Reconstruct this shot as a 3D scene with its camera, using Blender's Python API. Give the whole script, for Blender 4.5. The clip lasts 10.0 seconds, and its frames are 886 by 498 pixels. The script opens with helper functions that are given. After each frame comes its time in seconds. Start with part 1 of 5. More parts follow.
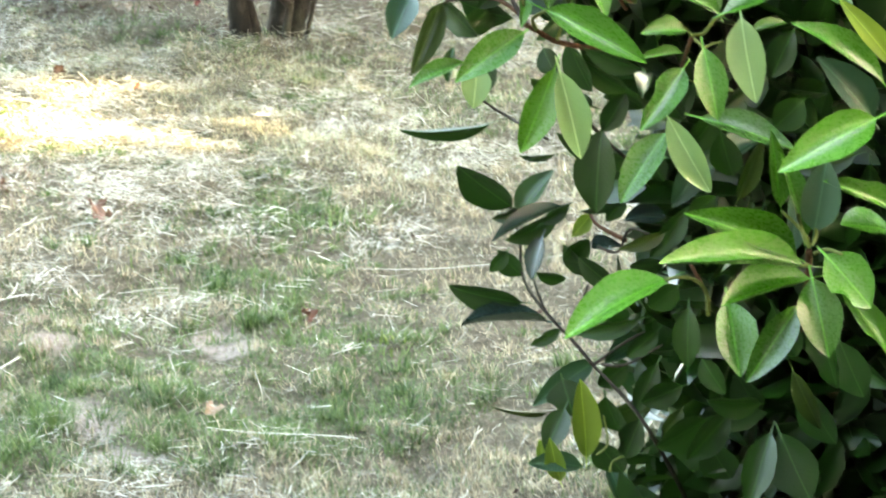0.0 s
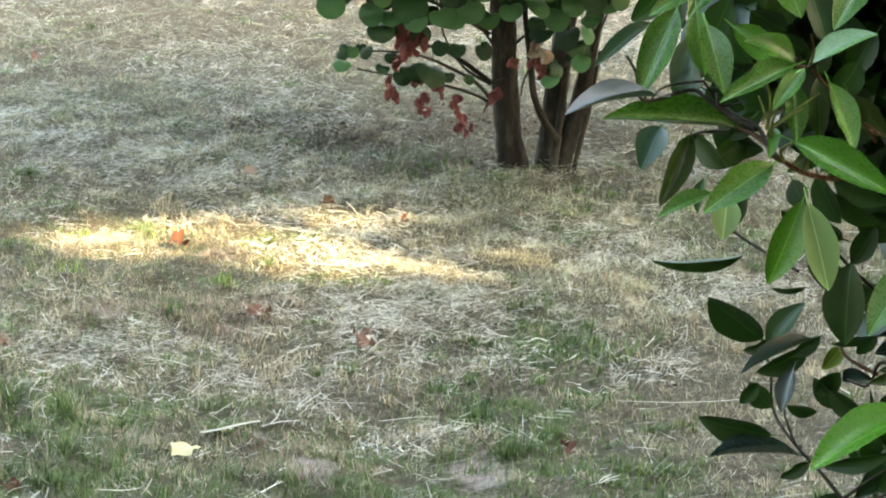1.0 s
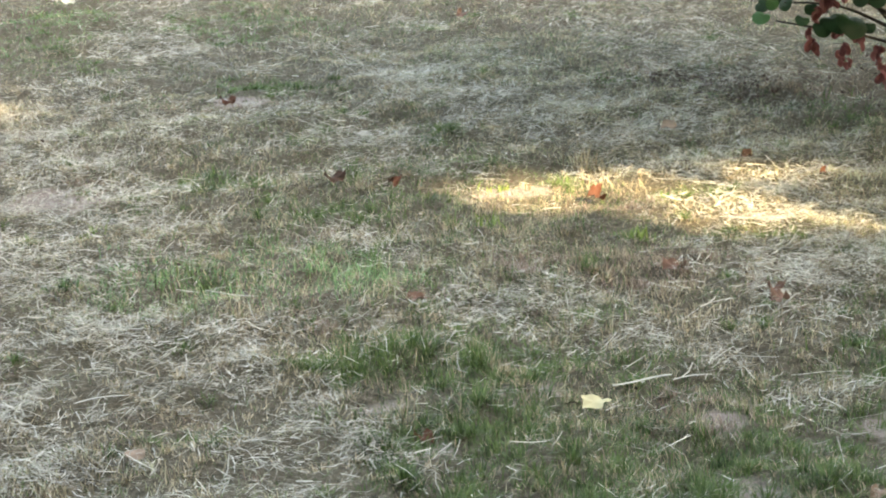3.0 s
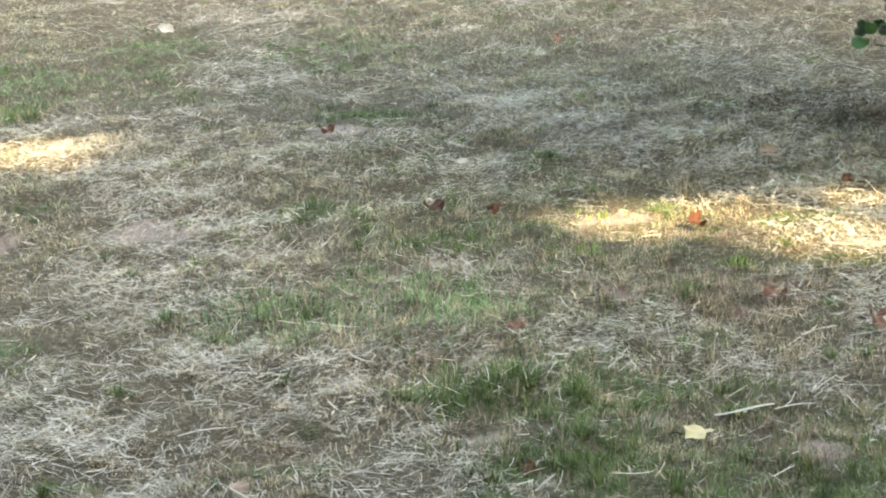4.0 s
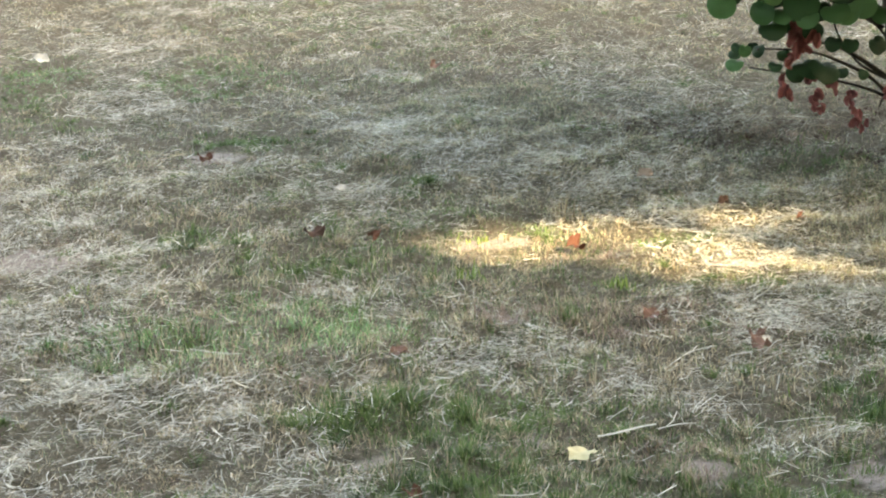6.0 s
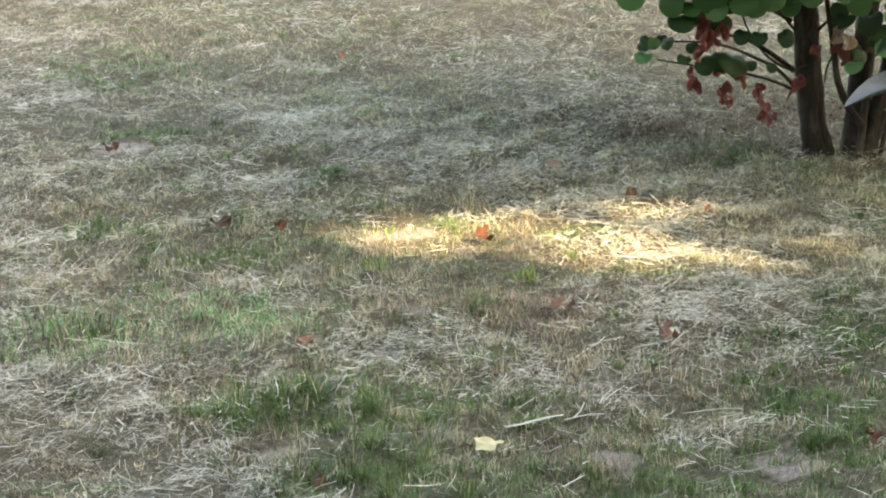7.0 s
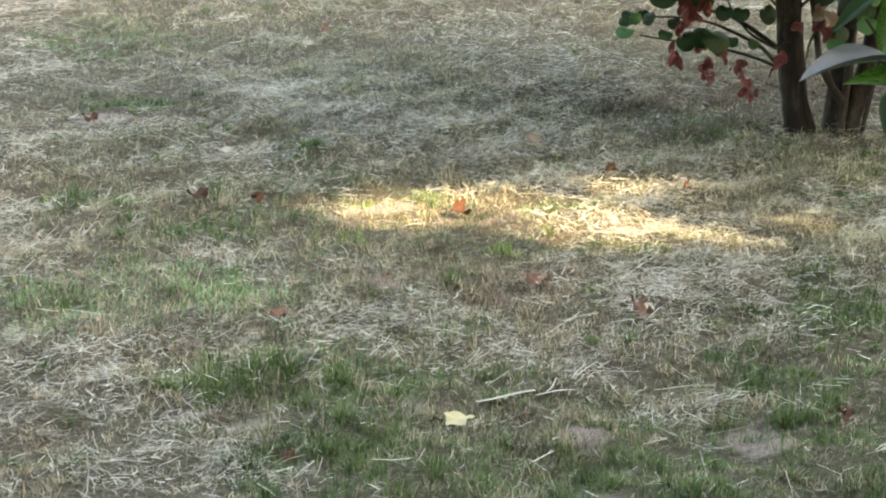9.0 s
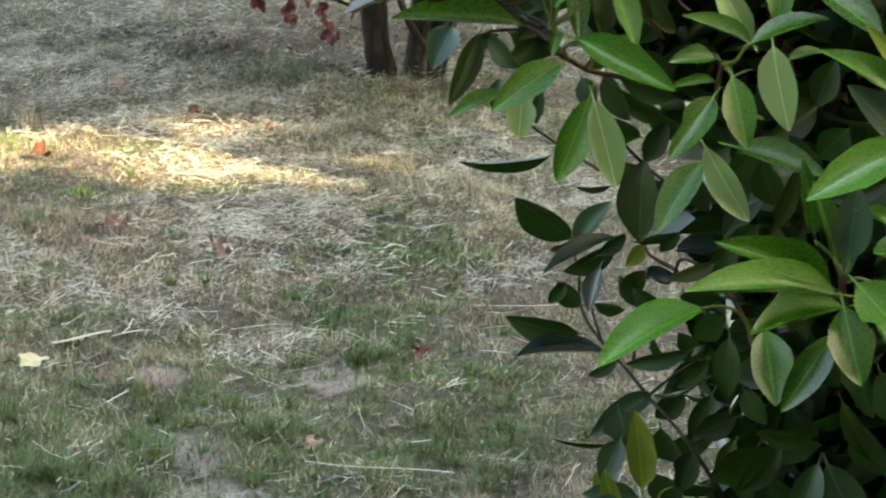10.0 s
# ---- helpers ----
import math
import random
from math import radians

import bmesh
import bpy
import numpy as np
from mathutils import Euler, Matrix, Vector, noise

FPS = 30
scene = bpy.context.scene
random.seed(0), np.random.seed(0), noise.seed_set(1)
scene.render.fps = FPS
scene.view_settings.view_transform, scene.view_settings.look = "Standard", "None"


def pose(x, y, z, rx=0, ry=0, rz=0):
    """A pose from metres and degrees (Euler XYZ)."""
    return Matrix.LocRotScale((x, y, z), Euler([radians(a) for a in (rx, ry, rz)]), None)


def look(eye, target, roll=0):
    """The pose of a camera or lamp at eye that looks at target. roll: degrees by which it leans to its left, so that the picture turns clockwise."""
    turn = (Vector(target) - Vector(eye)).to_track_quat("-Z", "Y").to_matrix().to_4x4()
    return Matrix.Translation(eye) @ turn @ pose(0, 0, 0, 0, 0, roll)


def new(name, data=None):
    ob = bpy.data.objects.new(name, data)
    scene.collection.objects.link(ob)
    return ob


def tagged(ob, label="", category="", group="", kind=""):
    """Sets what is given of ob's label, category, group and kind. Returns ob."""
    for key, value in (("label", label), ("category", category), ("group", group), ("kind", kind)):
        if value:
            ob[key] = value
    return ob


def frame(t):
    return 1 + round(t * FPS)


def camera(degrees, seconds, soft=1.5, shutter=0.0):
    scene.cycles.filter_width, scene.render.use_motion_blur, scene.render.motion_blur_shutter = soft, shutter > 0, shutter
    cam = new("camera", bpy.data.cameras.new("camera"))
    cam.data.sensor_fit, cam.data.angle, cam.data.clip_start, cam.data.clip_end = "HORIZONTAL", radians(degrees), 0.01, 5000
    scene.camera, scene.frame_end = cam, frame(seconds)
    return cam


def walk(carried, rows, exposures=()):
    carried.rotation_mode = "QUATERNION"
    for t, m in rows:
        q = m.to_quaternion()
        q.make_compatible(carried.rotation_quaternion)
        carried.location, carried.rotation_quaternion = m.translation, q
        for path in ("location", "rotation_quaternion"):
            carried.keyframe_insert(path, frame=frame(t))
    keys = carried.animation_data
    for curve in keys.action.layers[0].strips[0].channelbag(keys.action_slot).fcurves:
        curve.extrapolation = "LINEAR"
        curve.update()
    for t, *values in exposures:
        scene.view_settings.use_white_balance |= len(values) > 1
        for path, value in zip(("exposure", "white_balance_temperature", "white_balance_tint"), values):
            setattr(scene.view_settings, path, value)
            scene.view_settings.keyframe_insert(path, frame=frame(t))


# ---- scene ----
cam = camera(18.0, 10.0, soft=1.95, shutter=0.15)
PATH = [
    (0, (0.051, 0.349, 1.588), (0.407, 2.237, 1.033), 2.5),
    (0.2, (0.05, 0.337, 1.59), (0.359, 2.241, 1.062), 2.8),
    (0.5, (0.058, 0.336, 1.585), (0.305, 2.254, 1.075), 2.1),
    (0.7, (0.066, 0.334, 1.584), (0.263, 2.263, 1.094), 1.9),
    (1, (0.076, 0.323, 1.588), (0.237, 2.261, 1.119), 1.8),
    (1.2, (0.084, 0.319, 1.591), (0.225, 2.253, 1.103), 1.5),
    (1.5, (0.099, 0.318, 1.595), (0.198, 2.253, 1.101), 1.1),
    (2, (0.127, 0.311, 1.605), (0.119, 2.251, 1.121), -0.0),
    (2.5, (0.131, 0.306, 1.599), (0.037, 2.244, 1.114), -0.5),
    (2.7, (0.133, 0.305, 1.593), (0.01, 2.236, 1.089), -0.6),
    (3.8, (0.126, 0.31, 1.612), (-0.076, 2.235, 1.111), -1.3),
    (4, (0.123, 0.307, 1.618), (-0.098, 2.233, 1.128), -1.6),
    (4.5, (0.116, 0.294, 1.615), (-0.15, 2.216, 1.13), -2.0),
    (5, (0.119, 0.289, 1.619), (-0.171, 2.203, 1.116), -2.0),
    (5.5, (0.123, 0.285, 1.621), (-0.09, 2.21, 1.122), -1.6),
    (6, (0.112, 0.281, 1.622), (-0.02, 2.219, 1.148), -1.7),
    (6.2, (0.109, 0.277, 1.621), (-0.008, 2.219, 1.157), -1.4),
    (7.3, (0.116, 0.317, 1.596), (0.056, 2.257, 1.114), -1.0),
    (7.5, (0.122, 0.315, 1.6), (0.058, 2.254, 1.116), -1.1),
    (8, (0.124, 0.326, 1.595), (0.038, 2.26, 1.093), -1.0),
    (8.5, (0.134, 0.331, 1.593), (0.041, 2.265, 1.095), -1.0),
    (9, (0.151, 0.335, 1.59), (0.089, 2.272, 1.095), -0.4),
    (9.2, (0.162, 0.334, 1.589), (0.126, 2.274, 1.103), -0.4),
    (9.5, (0.179, 0.329, 1.585), (0.25, 2.265, 1.085), 0.4),
    (9.7, (0.189, 0.323, 1.583), (0.328, 2.252, 1.073), 0.9),
    (9.9, (0.199, 0.314, 1.582), (0.396, 2.232, 1.05), 1.5),
    (10, (0.204, 0.31, 1.582), (0.424, 2.226, 1.053), 1.4),
]
EXPOSURES = [(0.0, 4.9, 9700, 5), (0.5, 4.4, 9700, 6), (1.0, 3.9, 9600, 7), (2.0, 3.52, 9800, 10), (3.8, 3.44, 9850, 10), (9.2, 3.42, 9800, 10), (10.0, 3.6, 9500, 11)]
walk(cam, [(t, look(e, g, r)) for t, e, g, r in PATH], EXPOSURES)

# ---- light: open sky, and a sun behind and beside the camera that a tall tree mostly keeps off the lawn ----
SUN = Vector((0.7, -0.45, 0.56)).normalized()
world = bpy.data.worlds.new("sky")
scene.world = world
world.use_nodes = True
sky = world.node_tree.nodes.new("ShaderNodeTexSky")
sky.sky_type = "NISHITA"
sky.sun_disc = False
sky.sun_elevation = math.asin(SUN.z)
sky.sun_rotation = math.atan2(SUN.x, SUN.y)
sky.air_density, sky.dust_density = 1.0, 2.0
background = world.node_tree.nodes["Background"]
world.node_tree.links.new(sky.outputs[0], background.inputs[0])
background.inputs[1].default_value = 0.15
lamp = bpy.data.lights.new("sun", "SUN")
lamp.energy, lamp.angle, lamp.color = 2.6, radians(0.5), (1.0, 0.9, 0.74)
sun = new("sun", lamp)
sun.matrix_world = look(SUN * 40, (0, 0, 0))


# ---- materials ----
class Mat:
    """A small builder round one node material."""

    def __init__(self, name, rough=0.6, spec=0.4):
        self.m = bpy.data.materials.new(name)
        self.m.use_nodes = True
        self.t = self.m.node_tree
        self.b = self.t.nodes["Principled BSDF"]
        self.b.inputs["Roughness"].default_value = rough
        self.b.inputs["Specular IOR Level"].default_value = spec

    def node(self, kind, **sets):
        n = self.t.nodes.new(kind)
        for k, v in sets.items():
            n.inputs[k.replace("_", " ")].default_value = v
        return n

    def link(self, a, b):
        self.t.links.new(a, b)

    def noise(self, scale, detail=4.0, rough=0.6, vec=None):
        n = self.node("ShaderNodeTexNoise", Scale=scale, Detail=detail, Roughness=rough)
        self.link(vec or self.coords(), n.inputs["Vector"])
        return n.outputs["Fac"]

    def coords(self, which="Object"):
        return self.node("ShaderNodeTexCoord").outputs[which]

    def ramp(self, fac, *stops):
        r = self.node("ShaderNodeValToRGB")
        e = r.color_ramp.elements
        while len(e) < len(stops):
            e.new(0.5)
        for k, (p, c) in enumerate(stops):
            e[k].position, e[k].color = p, (*c, 1)
        self.link(fac, r.inputs[0])
        return r.outputs[0]

    def mix(self, fac, a, b, blend="MIX"):
        n = self.t.nodes.new("ShaderNodeMix")
        n.data_type, n.blend_type = "RGBA", blend
        for sock, v in ((n.inputs[0], fac), (n.inputs[6], a), (n.inputs[7], b)):
            if isinstance(v, (int, float)):
                sock.default_value = v
            elif isinstance(v, tuple):
                sock.default_value = (*v, 1)
            else:
                self.link(v, sock)
        return n.outputs[2]

    def maths(self, op, a, b=0.0, c=None):
        n = self.t.nodes.new("ShaderNodeMath")
        n.operation = op
        for k, v in enumerate((a, b) if c is None else (a, b, c)):
            if isinstance(v, (int, float)):
                n.inputs[k].default_value = v
            else:
                self.link(v, n.inputs[k])
        return n.outputs[0]

    def colour(self, out):
        self.link(out, self.b.inputs["Base Color"])

    def bump(self, height, strength=0.3, distance=0.005):
        n = self.node("ShaderNodeBump", Strength=strength, Distance=distance)
        self.link(height, n.inputs["Height"])
        self.link(n.outputs[0], self.b.inputs["Normal"])

    def thin(self, out, share):
        """Lets part of the light through, as a leaf does."""
        tr = self.node("ShaderNodeBsdfTranslucent")
        self.link(out, tr.inputs[0])
        mx = self.node("ShaderNodeMixShader", Fac=share)
        self.link(self.b.outputs[0], mx.inputs[1])
        self.link(tr.outputs[0], mx.inputs[2])
        self.link(mx.outputs[0], self.t.nodes["Material Output"].inputs[0])


def glossy_leaf(name, dark, light, rough, sheen=0.5, coat=0.3):
    k = Mat(name, rough, sheen)
    k.b.inputs["Coat Weight"].default_value = coat
    k.b.inputs["Coat Roughness"].default_value = 0.24
    uv = k.coords("UV")
    sep = k.node("ShaderNodeSeparateXYZ")
    k.link(uv, sep.inputs[0])
    off = k.maths("ABSOLUTE", k.maths("SUBTRACT", sep.outputs[0], 0.5))
    rib = k.maths("LESS_THAN", off, 0.018)
    vein = k.maths("SINE", k.maths("MULTIPLY", k.maths("SUBTRACT", sep.outputs[1], k.maths("MULTIPLY", off, 0.55)), 75.0))
    rnd = k.node("ShaderNodeObjectInfo").outputs["Random"]
    base = k.mix(rnd, dark, light)
    blotch = k.noise(26.0, 5.0)
    base = k.mix(k.maths("MULTIPLY", blotch, 0.2), base, tuple(c * 1.4 for c in light))
    spots = k.ramp(k.noise(140.0, 2.0), (0.7, (0, 0, 0)), (0.76, (1, 1, 1)))
    base = k.mix(k.maths("MULTIPLY", spots, 0.12), base, (0.12, 0.09, 0.03))
    base = k.mix(k.maths("MULTIPLY", rib, 0.45), base, tuple(min(1, c * 2.4 + 0.02) for c in light))
    k.colour(base)
    k.thin(k.mix(0.4, base, (0.1, 0.28, 0.03)), 0.06)
    k.bump(k.maths("ADD", k.maths("MULTIPLY", vein, 0.12), k.noise(60.0, 3.0)), 0.25, 0.002)
    k.link(k.maths("MULTIPLY_ADD", blotch, 0.25, rough - 0.1), k.b.inputs["Roughness"])
    return k.m


# Inner and low bush leaves: their shade is put into this darker base colour.
SHADED = glossy_leaf("old_leaf", (0.004, 0.022, 0.003), (0.01, 0.05, 0.005), 0.3, 0.4, 0.1)
# Glossy coat, plus a bluish base colour that stands in for reflected sky.
SKY_SHEEN = glossy_leaf("waxy_leaf", (0.014, 0.03, 0.03), (0.024, 0.045, 0.045), 0.2, 0.7, 1.0)
PRIME = glossy_leaf("mature_leaf", (0.02, 0.088, 0.007), (0.056, 0.215, 0.018), 0.26, 0.6, 0.55)
YOUNG = glossy_leaf("young_leaf", (0.02, 0.1, 0.006), (0.055, 0.2, 0.012), 0.27, 0.5, 0.45)
UNDER = glossy_leaf("leaf_underside", (0.22, 0.36, 0.13), (0.32, 0.48, 0.2), 0.4, 0.5, 0.3)
OLIVE = glossy_leaf("olive_leaf", (0.018, 0.036, 0.005), (0.032, 0.055, 0.008), 0.45, 0.3)
BLUISH = glossy_leaf("bluish_leaf", (0.016, 0.055, 0.03), (0.03, 0.085, 0.045), 0.42, 0.45)
FADED = glossy_leaf("yellowing_leaf", (0.12, 0.2, 0.022), (0.22, 0.3, 0.035), 0.45)


def bark(name, a, b, c, scale=30.0):
    k = Mat(name, 0.85, 0.2)
    st = k.node("ShaderNodeMapping", Scale=(1.0, 1.0, 0.25))
    k.link(k.coords(), st.inputs["Vector"])
    n = k.noise(scale, 6.0, 0.7, st.outputs[0])
    base = k.ramp(n, (0.3, a), (0.52, b), (0.72, c))
    moss = k.ramp(k.noise(7.0, 4.0), (0.55, (0, 0, 0)), (0.7, (1, 1, 1)))
    k.colour(k.mix(k.maths("MULTIPLY", moss, 0.45), base, (0.1, 0.11, 0.075)))
    k.bump(n, 0.7, 0.012)
    return k.m


TRUNK = bark("grey_brown_bark", (0.009, 0.0075, 0.0068), (0.026, 0.0215, 0.0185), (0.075, 0.066, 0.058))
TWIG = bark("twig_bark", (0.013, 0.01, 0.008), (0.034, 0.026, 0.02), (0.08, 0.06, 0.048), 120.0)
SHOOT = bark("red_shoot_bark", (0.05, 0.022, 0.014), (0.1, 0.045, 0.024), (0.16, 0.08, 0.04), 150.0)
STALK = bark("green_stalk", (0.1, 0.13, 0.03), (0.17, 0.2, 0.06), (0.25, 0.27, 0.1), 150.0)


def plain_leaf(name, dark, light, rough, share=0.25, spec=0.3, scale=60.0):
    k = Mat(name, rough, spec)
    rnd = k.node("ShaderNodeObjectInfo").outputs["Random"]
    isl = k.node("ShaderNodeNewGeometry").outputs["Random Per Island"]
    v = k.maths("FRACT", k.maths("ADD", rnd, isl))
    base = k.mix(v, dark, light)
    base = k.mix(k.maths("MULTIPLY", k.noise(scale, 4.0), 0.5), base, tuple(c * 0.55 for c in dark))
    k.colour(base)
    k.thin(base, share)
    k.bump(k.noise(scale * 2, 3.0), 0.3, 0.003)
    return k.m


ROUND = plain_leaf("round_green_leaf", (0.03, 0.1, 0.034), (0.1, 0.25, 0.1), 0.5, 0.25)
# The same round leaf where shaded: the shade is in the base colour.
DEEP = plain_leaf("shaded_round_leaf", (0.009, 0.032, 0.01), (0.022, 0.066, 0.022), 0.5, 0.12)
WITHERED = plain_leaf("withered_red_leaf", (0.15, 0.042, 0.04), (0.29, 0.095, 0.088), 0.75, 0.15)
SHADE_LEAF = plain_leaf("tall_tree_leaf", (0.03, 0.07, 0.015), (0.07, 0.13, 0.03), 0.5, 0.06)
CREAM = plain_leaf("cream_leaf", (0.55, 0.5, 0.28), (0.62, 0.56, 0.34), 0.7, 0.15)
RUST = plain_leaf("rust_leaf", (0.1, 0.042, 0.024), (0.16, 0.066, 0.036), 0.75, 0.15)
EMBER = plain_leaf("orange_rust_leaf", (0.085, 0.03, 0.018), (0.15, 0.056, 0.03), 0.75, 0.15)
FOXED = plain_leaf("faded_rust_leaf", (0.19, 0.11, 0.08), (0.26, 0.155, 0.115), 0.75, 0.15)
PEACH = plain_leaf("peach_leaf", (0.31, 0.22, 0.165), (0.36, 0.27, 0.2), 0.75, 0.15)
UMBER = plain_leaf("umber_leaf", (0.05, 0.028, 0.02), (0.08, 0.045, 0.03), 0.8, 0.05)
LITTER = plain_leaf("litter", (0.07, 0.046, 0.036), (0.13, 0.088, 0.07), 0.85, 0.05)
PALE = plain_leaf("bleached_leaf", (0.5, 0.49, 0.42), (0.6, 0.58, 0.5), 0.75, 0.1)


def blades(name, stops, rough=0.55, share=0.2, spec=0.35):
    """Grass: the tone varies from blade to blade and drifts over the lawn."""
    k = Mat(name, rough, spec)
    isl = k.node("ShaderNodeNewGeometry").outputs["Random Per Island"]
    drift = k.maths("ADD", k.maths("MULTIPLY", k.noise(2.2, 3.0), 0.6), k.maths("MULTIPLY", k.noise(9.0, 3.0), 0.8))
    v = k.maths("MULTIPLY_ADD", isl, 0.58, k.maths("ADD", drift, -0.49))
    base = k.ramp(v, *stops)
    k.colour(base)
    k.thin(base, share)
    return k.m


GREEN = blades("green_grass", ((0.1, (0.016, 0.038, 0.012)), (0.45, (0.055, 0.11, 0.026)), (0.9, (0.155, 0.228, 0.075))))
DRY = blades("dry_grass", ((0.1, (0.085, 0.067, 0.049)), (0.45, (0.325, 0.262, 0.168)), (0.9, (0.62, 0.54, 0.375))))
STRAW = blades("cut_straw", ((0.08, (0.125, 0.116, 0.095)), (0.3, (0.285, 0.274, 0.222)), (0.65, (0.475, 0.463, 0.385)), (0.95, (0.74, 0.73, 0.64))), 0.42, 0.12, 0.5)
RUSSET = blades("russet_grass", ((0.1, (0.09, 0.06, 0.046)), (0.5, (0.24, 0.172, 0.135)), (0.9, (0.43, 0.34, 0.275))))
LUSH = blades("lush_grass", ((0.1, (0.07, 0.14, 0.05)), (0.5, (0.125, 0.275, 0.105)), (0.9, (0.23, 0.43, 0.185))))
FRESH = blades("fresh_green_blade", ((0.1, (0.1, 0.17, 0.035)), (0.5, (0.17, 0.25, 0.06)), (0.9, (0.25, 0.31, 0.09))))

PALE_BLADE = blades("pale_grass", ((0.1, (0.1, 0.115, 0.055)), (0.5, (0.33, 0.345, 0.205)), (0.9, (0.56, 0.57, 0.39))), 0.5)

k = Mat("lawn_soil", 0.95, 0.15)
big, mid, fine = k.noise(0.9, 5.0), k.noise(7.0, 6.0, 0.7), k.noise(90.0, 5.0, 0.75)
soil = k.ramp(fine, (0.3, (0.16, 0.128, 0.113)), (0.5, (0.3, 0.247, 0.222)), (0.72, (0.44, 0.38, 0.345)))
thatch = k.ramp(k.noise(55.0, 6.0, 0.8), (0.34, (0.032, 0.027, 0.019)), (0.54, (0.12, 0.1, 0.074)), (0.7, (0.3, 0.26, 0.205)))
open_share = k.node("ShaderNodeAttribute")
open_share.attribute_name = "open_soil"
cover = k.ramp(k.maths("SUBTRACT", k.maths("ADD", mid, 0.32), k.maths("MULTIPLY", open_share.outputs["Fac"], 0.5)), (0.46, (0, 0, 0)), (0.62, (1, 1, 1)))
base = k.mix(cover, soil, thatch)
k.colour(k.mix(k.maths("MULTIPLY", big, 0.3), base, (0.085, 0.095, 0.042)))
k.bump(fine, 0.8, 0.02)
SOIL = k.m


# ---- small builders ----
def mesh_of(name, verts, faces, mat, smooth=True, uvs=None):
    me = bpy.data.meshes.new(name)
    me.from_pydata([tuple(v) for v in verts], [], [tuple(f) for f in faces])
    me.materials.append(mat)
    if uvs is not None:
        layer = me.uv_layers.new(name="UVMap")
        for loop in me.loops:
            layer.data[loop.index].uv = uvs[loop.vertex_index]
    if smooth:
        me.polygons.foreach_set("use_smooth", [True] * len(me.polygons))
    me.update()
    return me


def part(name, me, parent, label="", m=None, kind=""):
    ob = new(name, me)
    ob.parent = parent
    if m is not None:
        ob.matrix_basis = m
    return tagged(ob, label, kind=kind)


def thing(name, x, y, z, label, category, group="", kind=""):
    ob = new(name)
    ob.empty_display_size = 0.05
    ob.location = (x, y, z)
    return tagged(ob, label, category, group, kind)


def tube(name, points, r0, r1, mat, sides=8, wobble=0.08, seed=1):
    """A tapering round limb along points, smoothed between them and slightly uneven."""
    rng = random.Random(seed)
    pts = [Vector(p) for p in points]
    path = []
    for i in range(len(pts) - 1):
        a, b, c, d = pts[max(i - 1, 0)], pts[i], pts[i + 1], pts[min(i + 2, len(pts) - 1)]
        for j in range(5):
            u = j / 5
            path.append(0.5 * ((2 * b) + (c - a) * u + (2 * a - 5 * b + 4 * c - d) * u * u + (3 * b - a - 3 * c + d) * u ** 3))
    path.append(pts[-1])
    verts, faces = [], []
    n = len(path)
    side = None
    for i, p in enumerate(path):
        ax = (path[min(i + 1, n - 1)] - path[max(i - 1, 0)]).normalized()
        if side is None:
            side = ax.orthogonal().normalized()
        side = (side - ax * side.dot(ax)).normalized()
        up = ax.cross(side)
        r = r0 + (r1 - r0) * i / (n - 1)
        for s in range(sides):
            q = 2 * math.pi * s / sides
            rr = r * (1 + rng.uniform(-wobble, wobble))
            verts.append(p + side * (rr * math.cos(q)) + up * (rr * math.sin(q)))
    for i in range(n - 1):
        for s in range(sides):
            a, b = i * sides + s, i * sides + (s + 1) % sides
            faces.append((a, b, b + sides, a + sides))
    faces.append(tuple(range((n - 1) * sides, n * sides)))
    faces.append(tuple(reversed(range(sides))))
    return mesh_of(name, verts, faces, mat)


def lie(x, y):
    """The lawn's height: low swells and shallow dips."""
    return (0.010 * np.sin(1.9 * x + 0.7 * y) + 0.008 * np.sin(3.1 * y - 1.3 * x + 1.0) + 0.006 * np.sin(6.3 * x + 2.2)
            * np.sin(5.1 * y) + 0.010 * np.sin(13.0 * x - 4 * y) * np.sin(11.0 * y + 3 * x)
            + 0.009 * np.sin(29.0 * x + 7 * y + 1.5 * np.sin(5 * y)) * np.sin(23.0 * y - 9 * x + 1.5 * np.sin(7 * x))
            + 0.004 * np.sin(43.0 * x - 17 * y + 2 * np.sin(6 * x)) * np.sin(37.0 * y + 11 * x)) * np.exp(-((x / 30) ** 2 + (y / 30) ** 2))


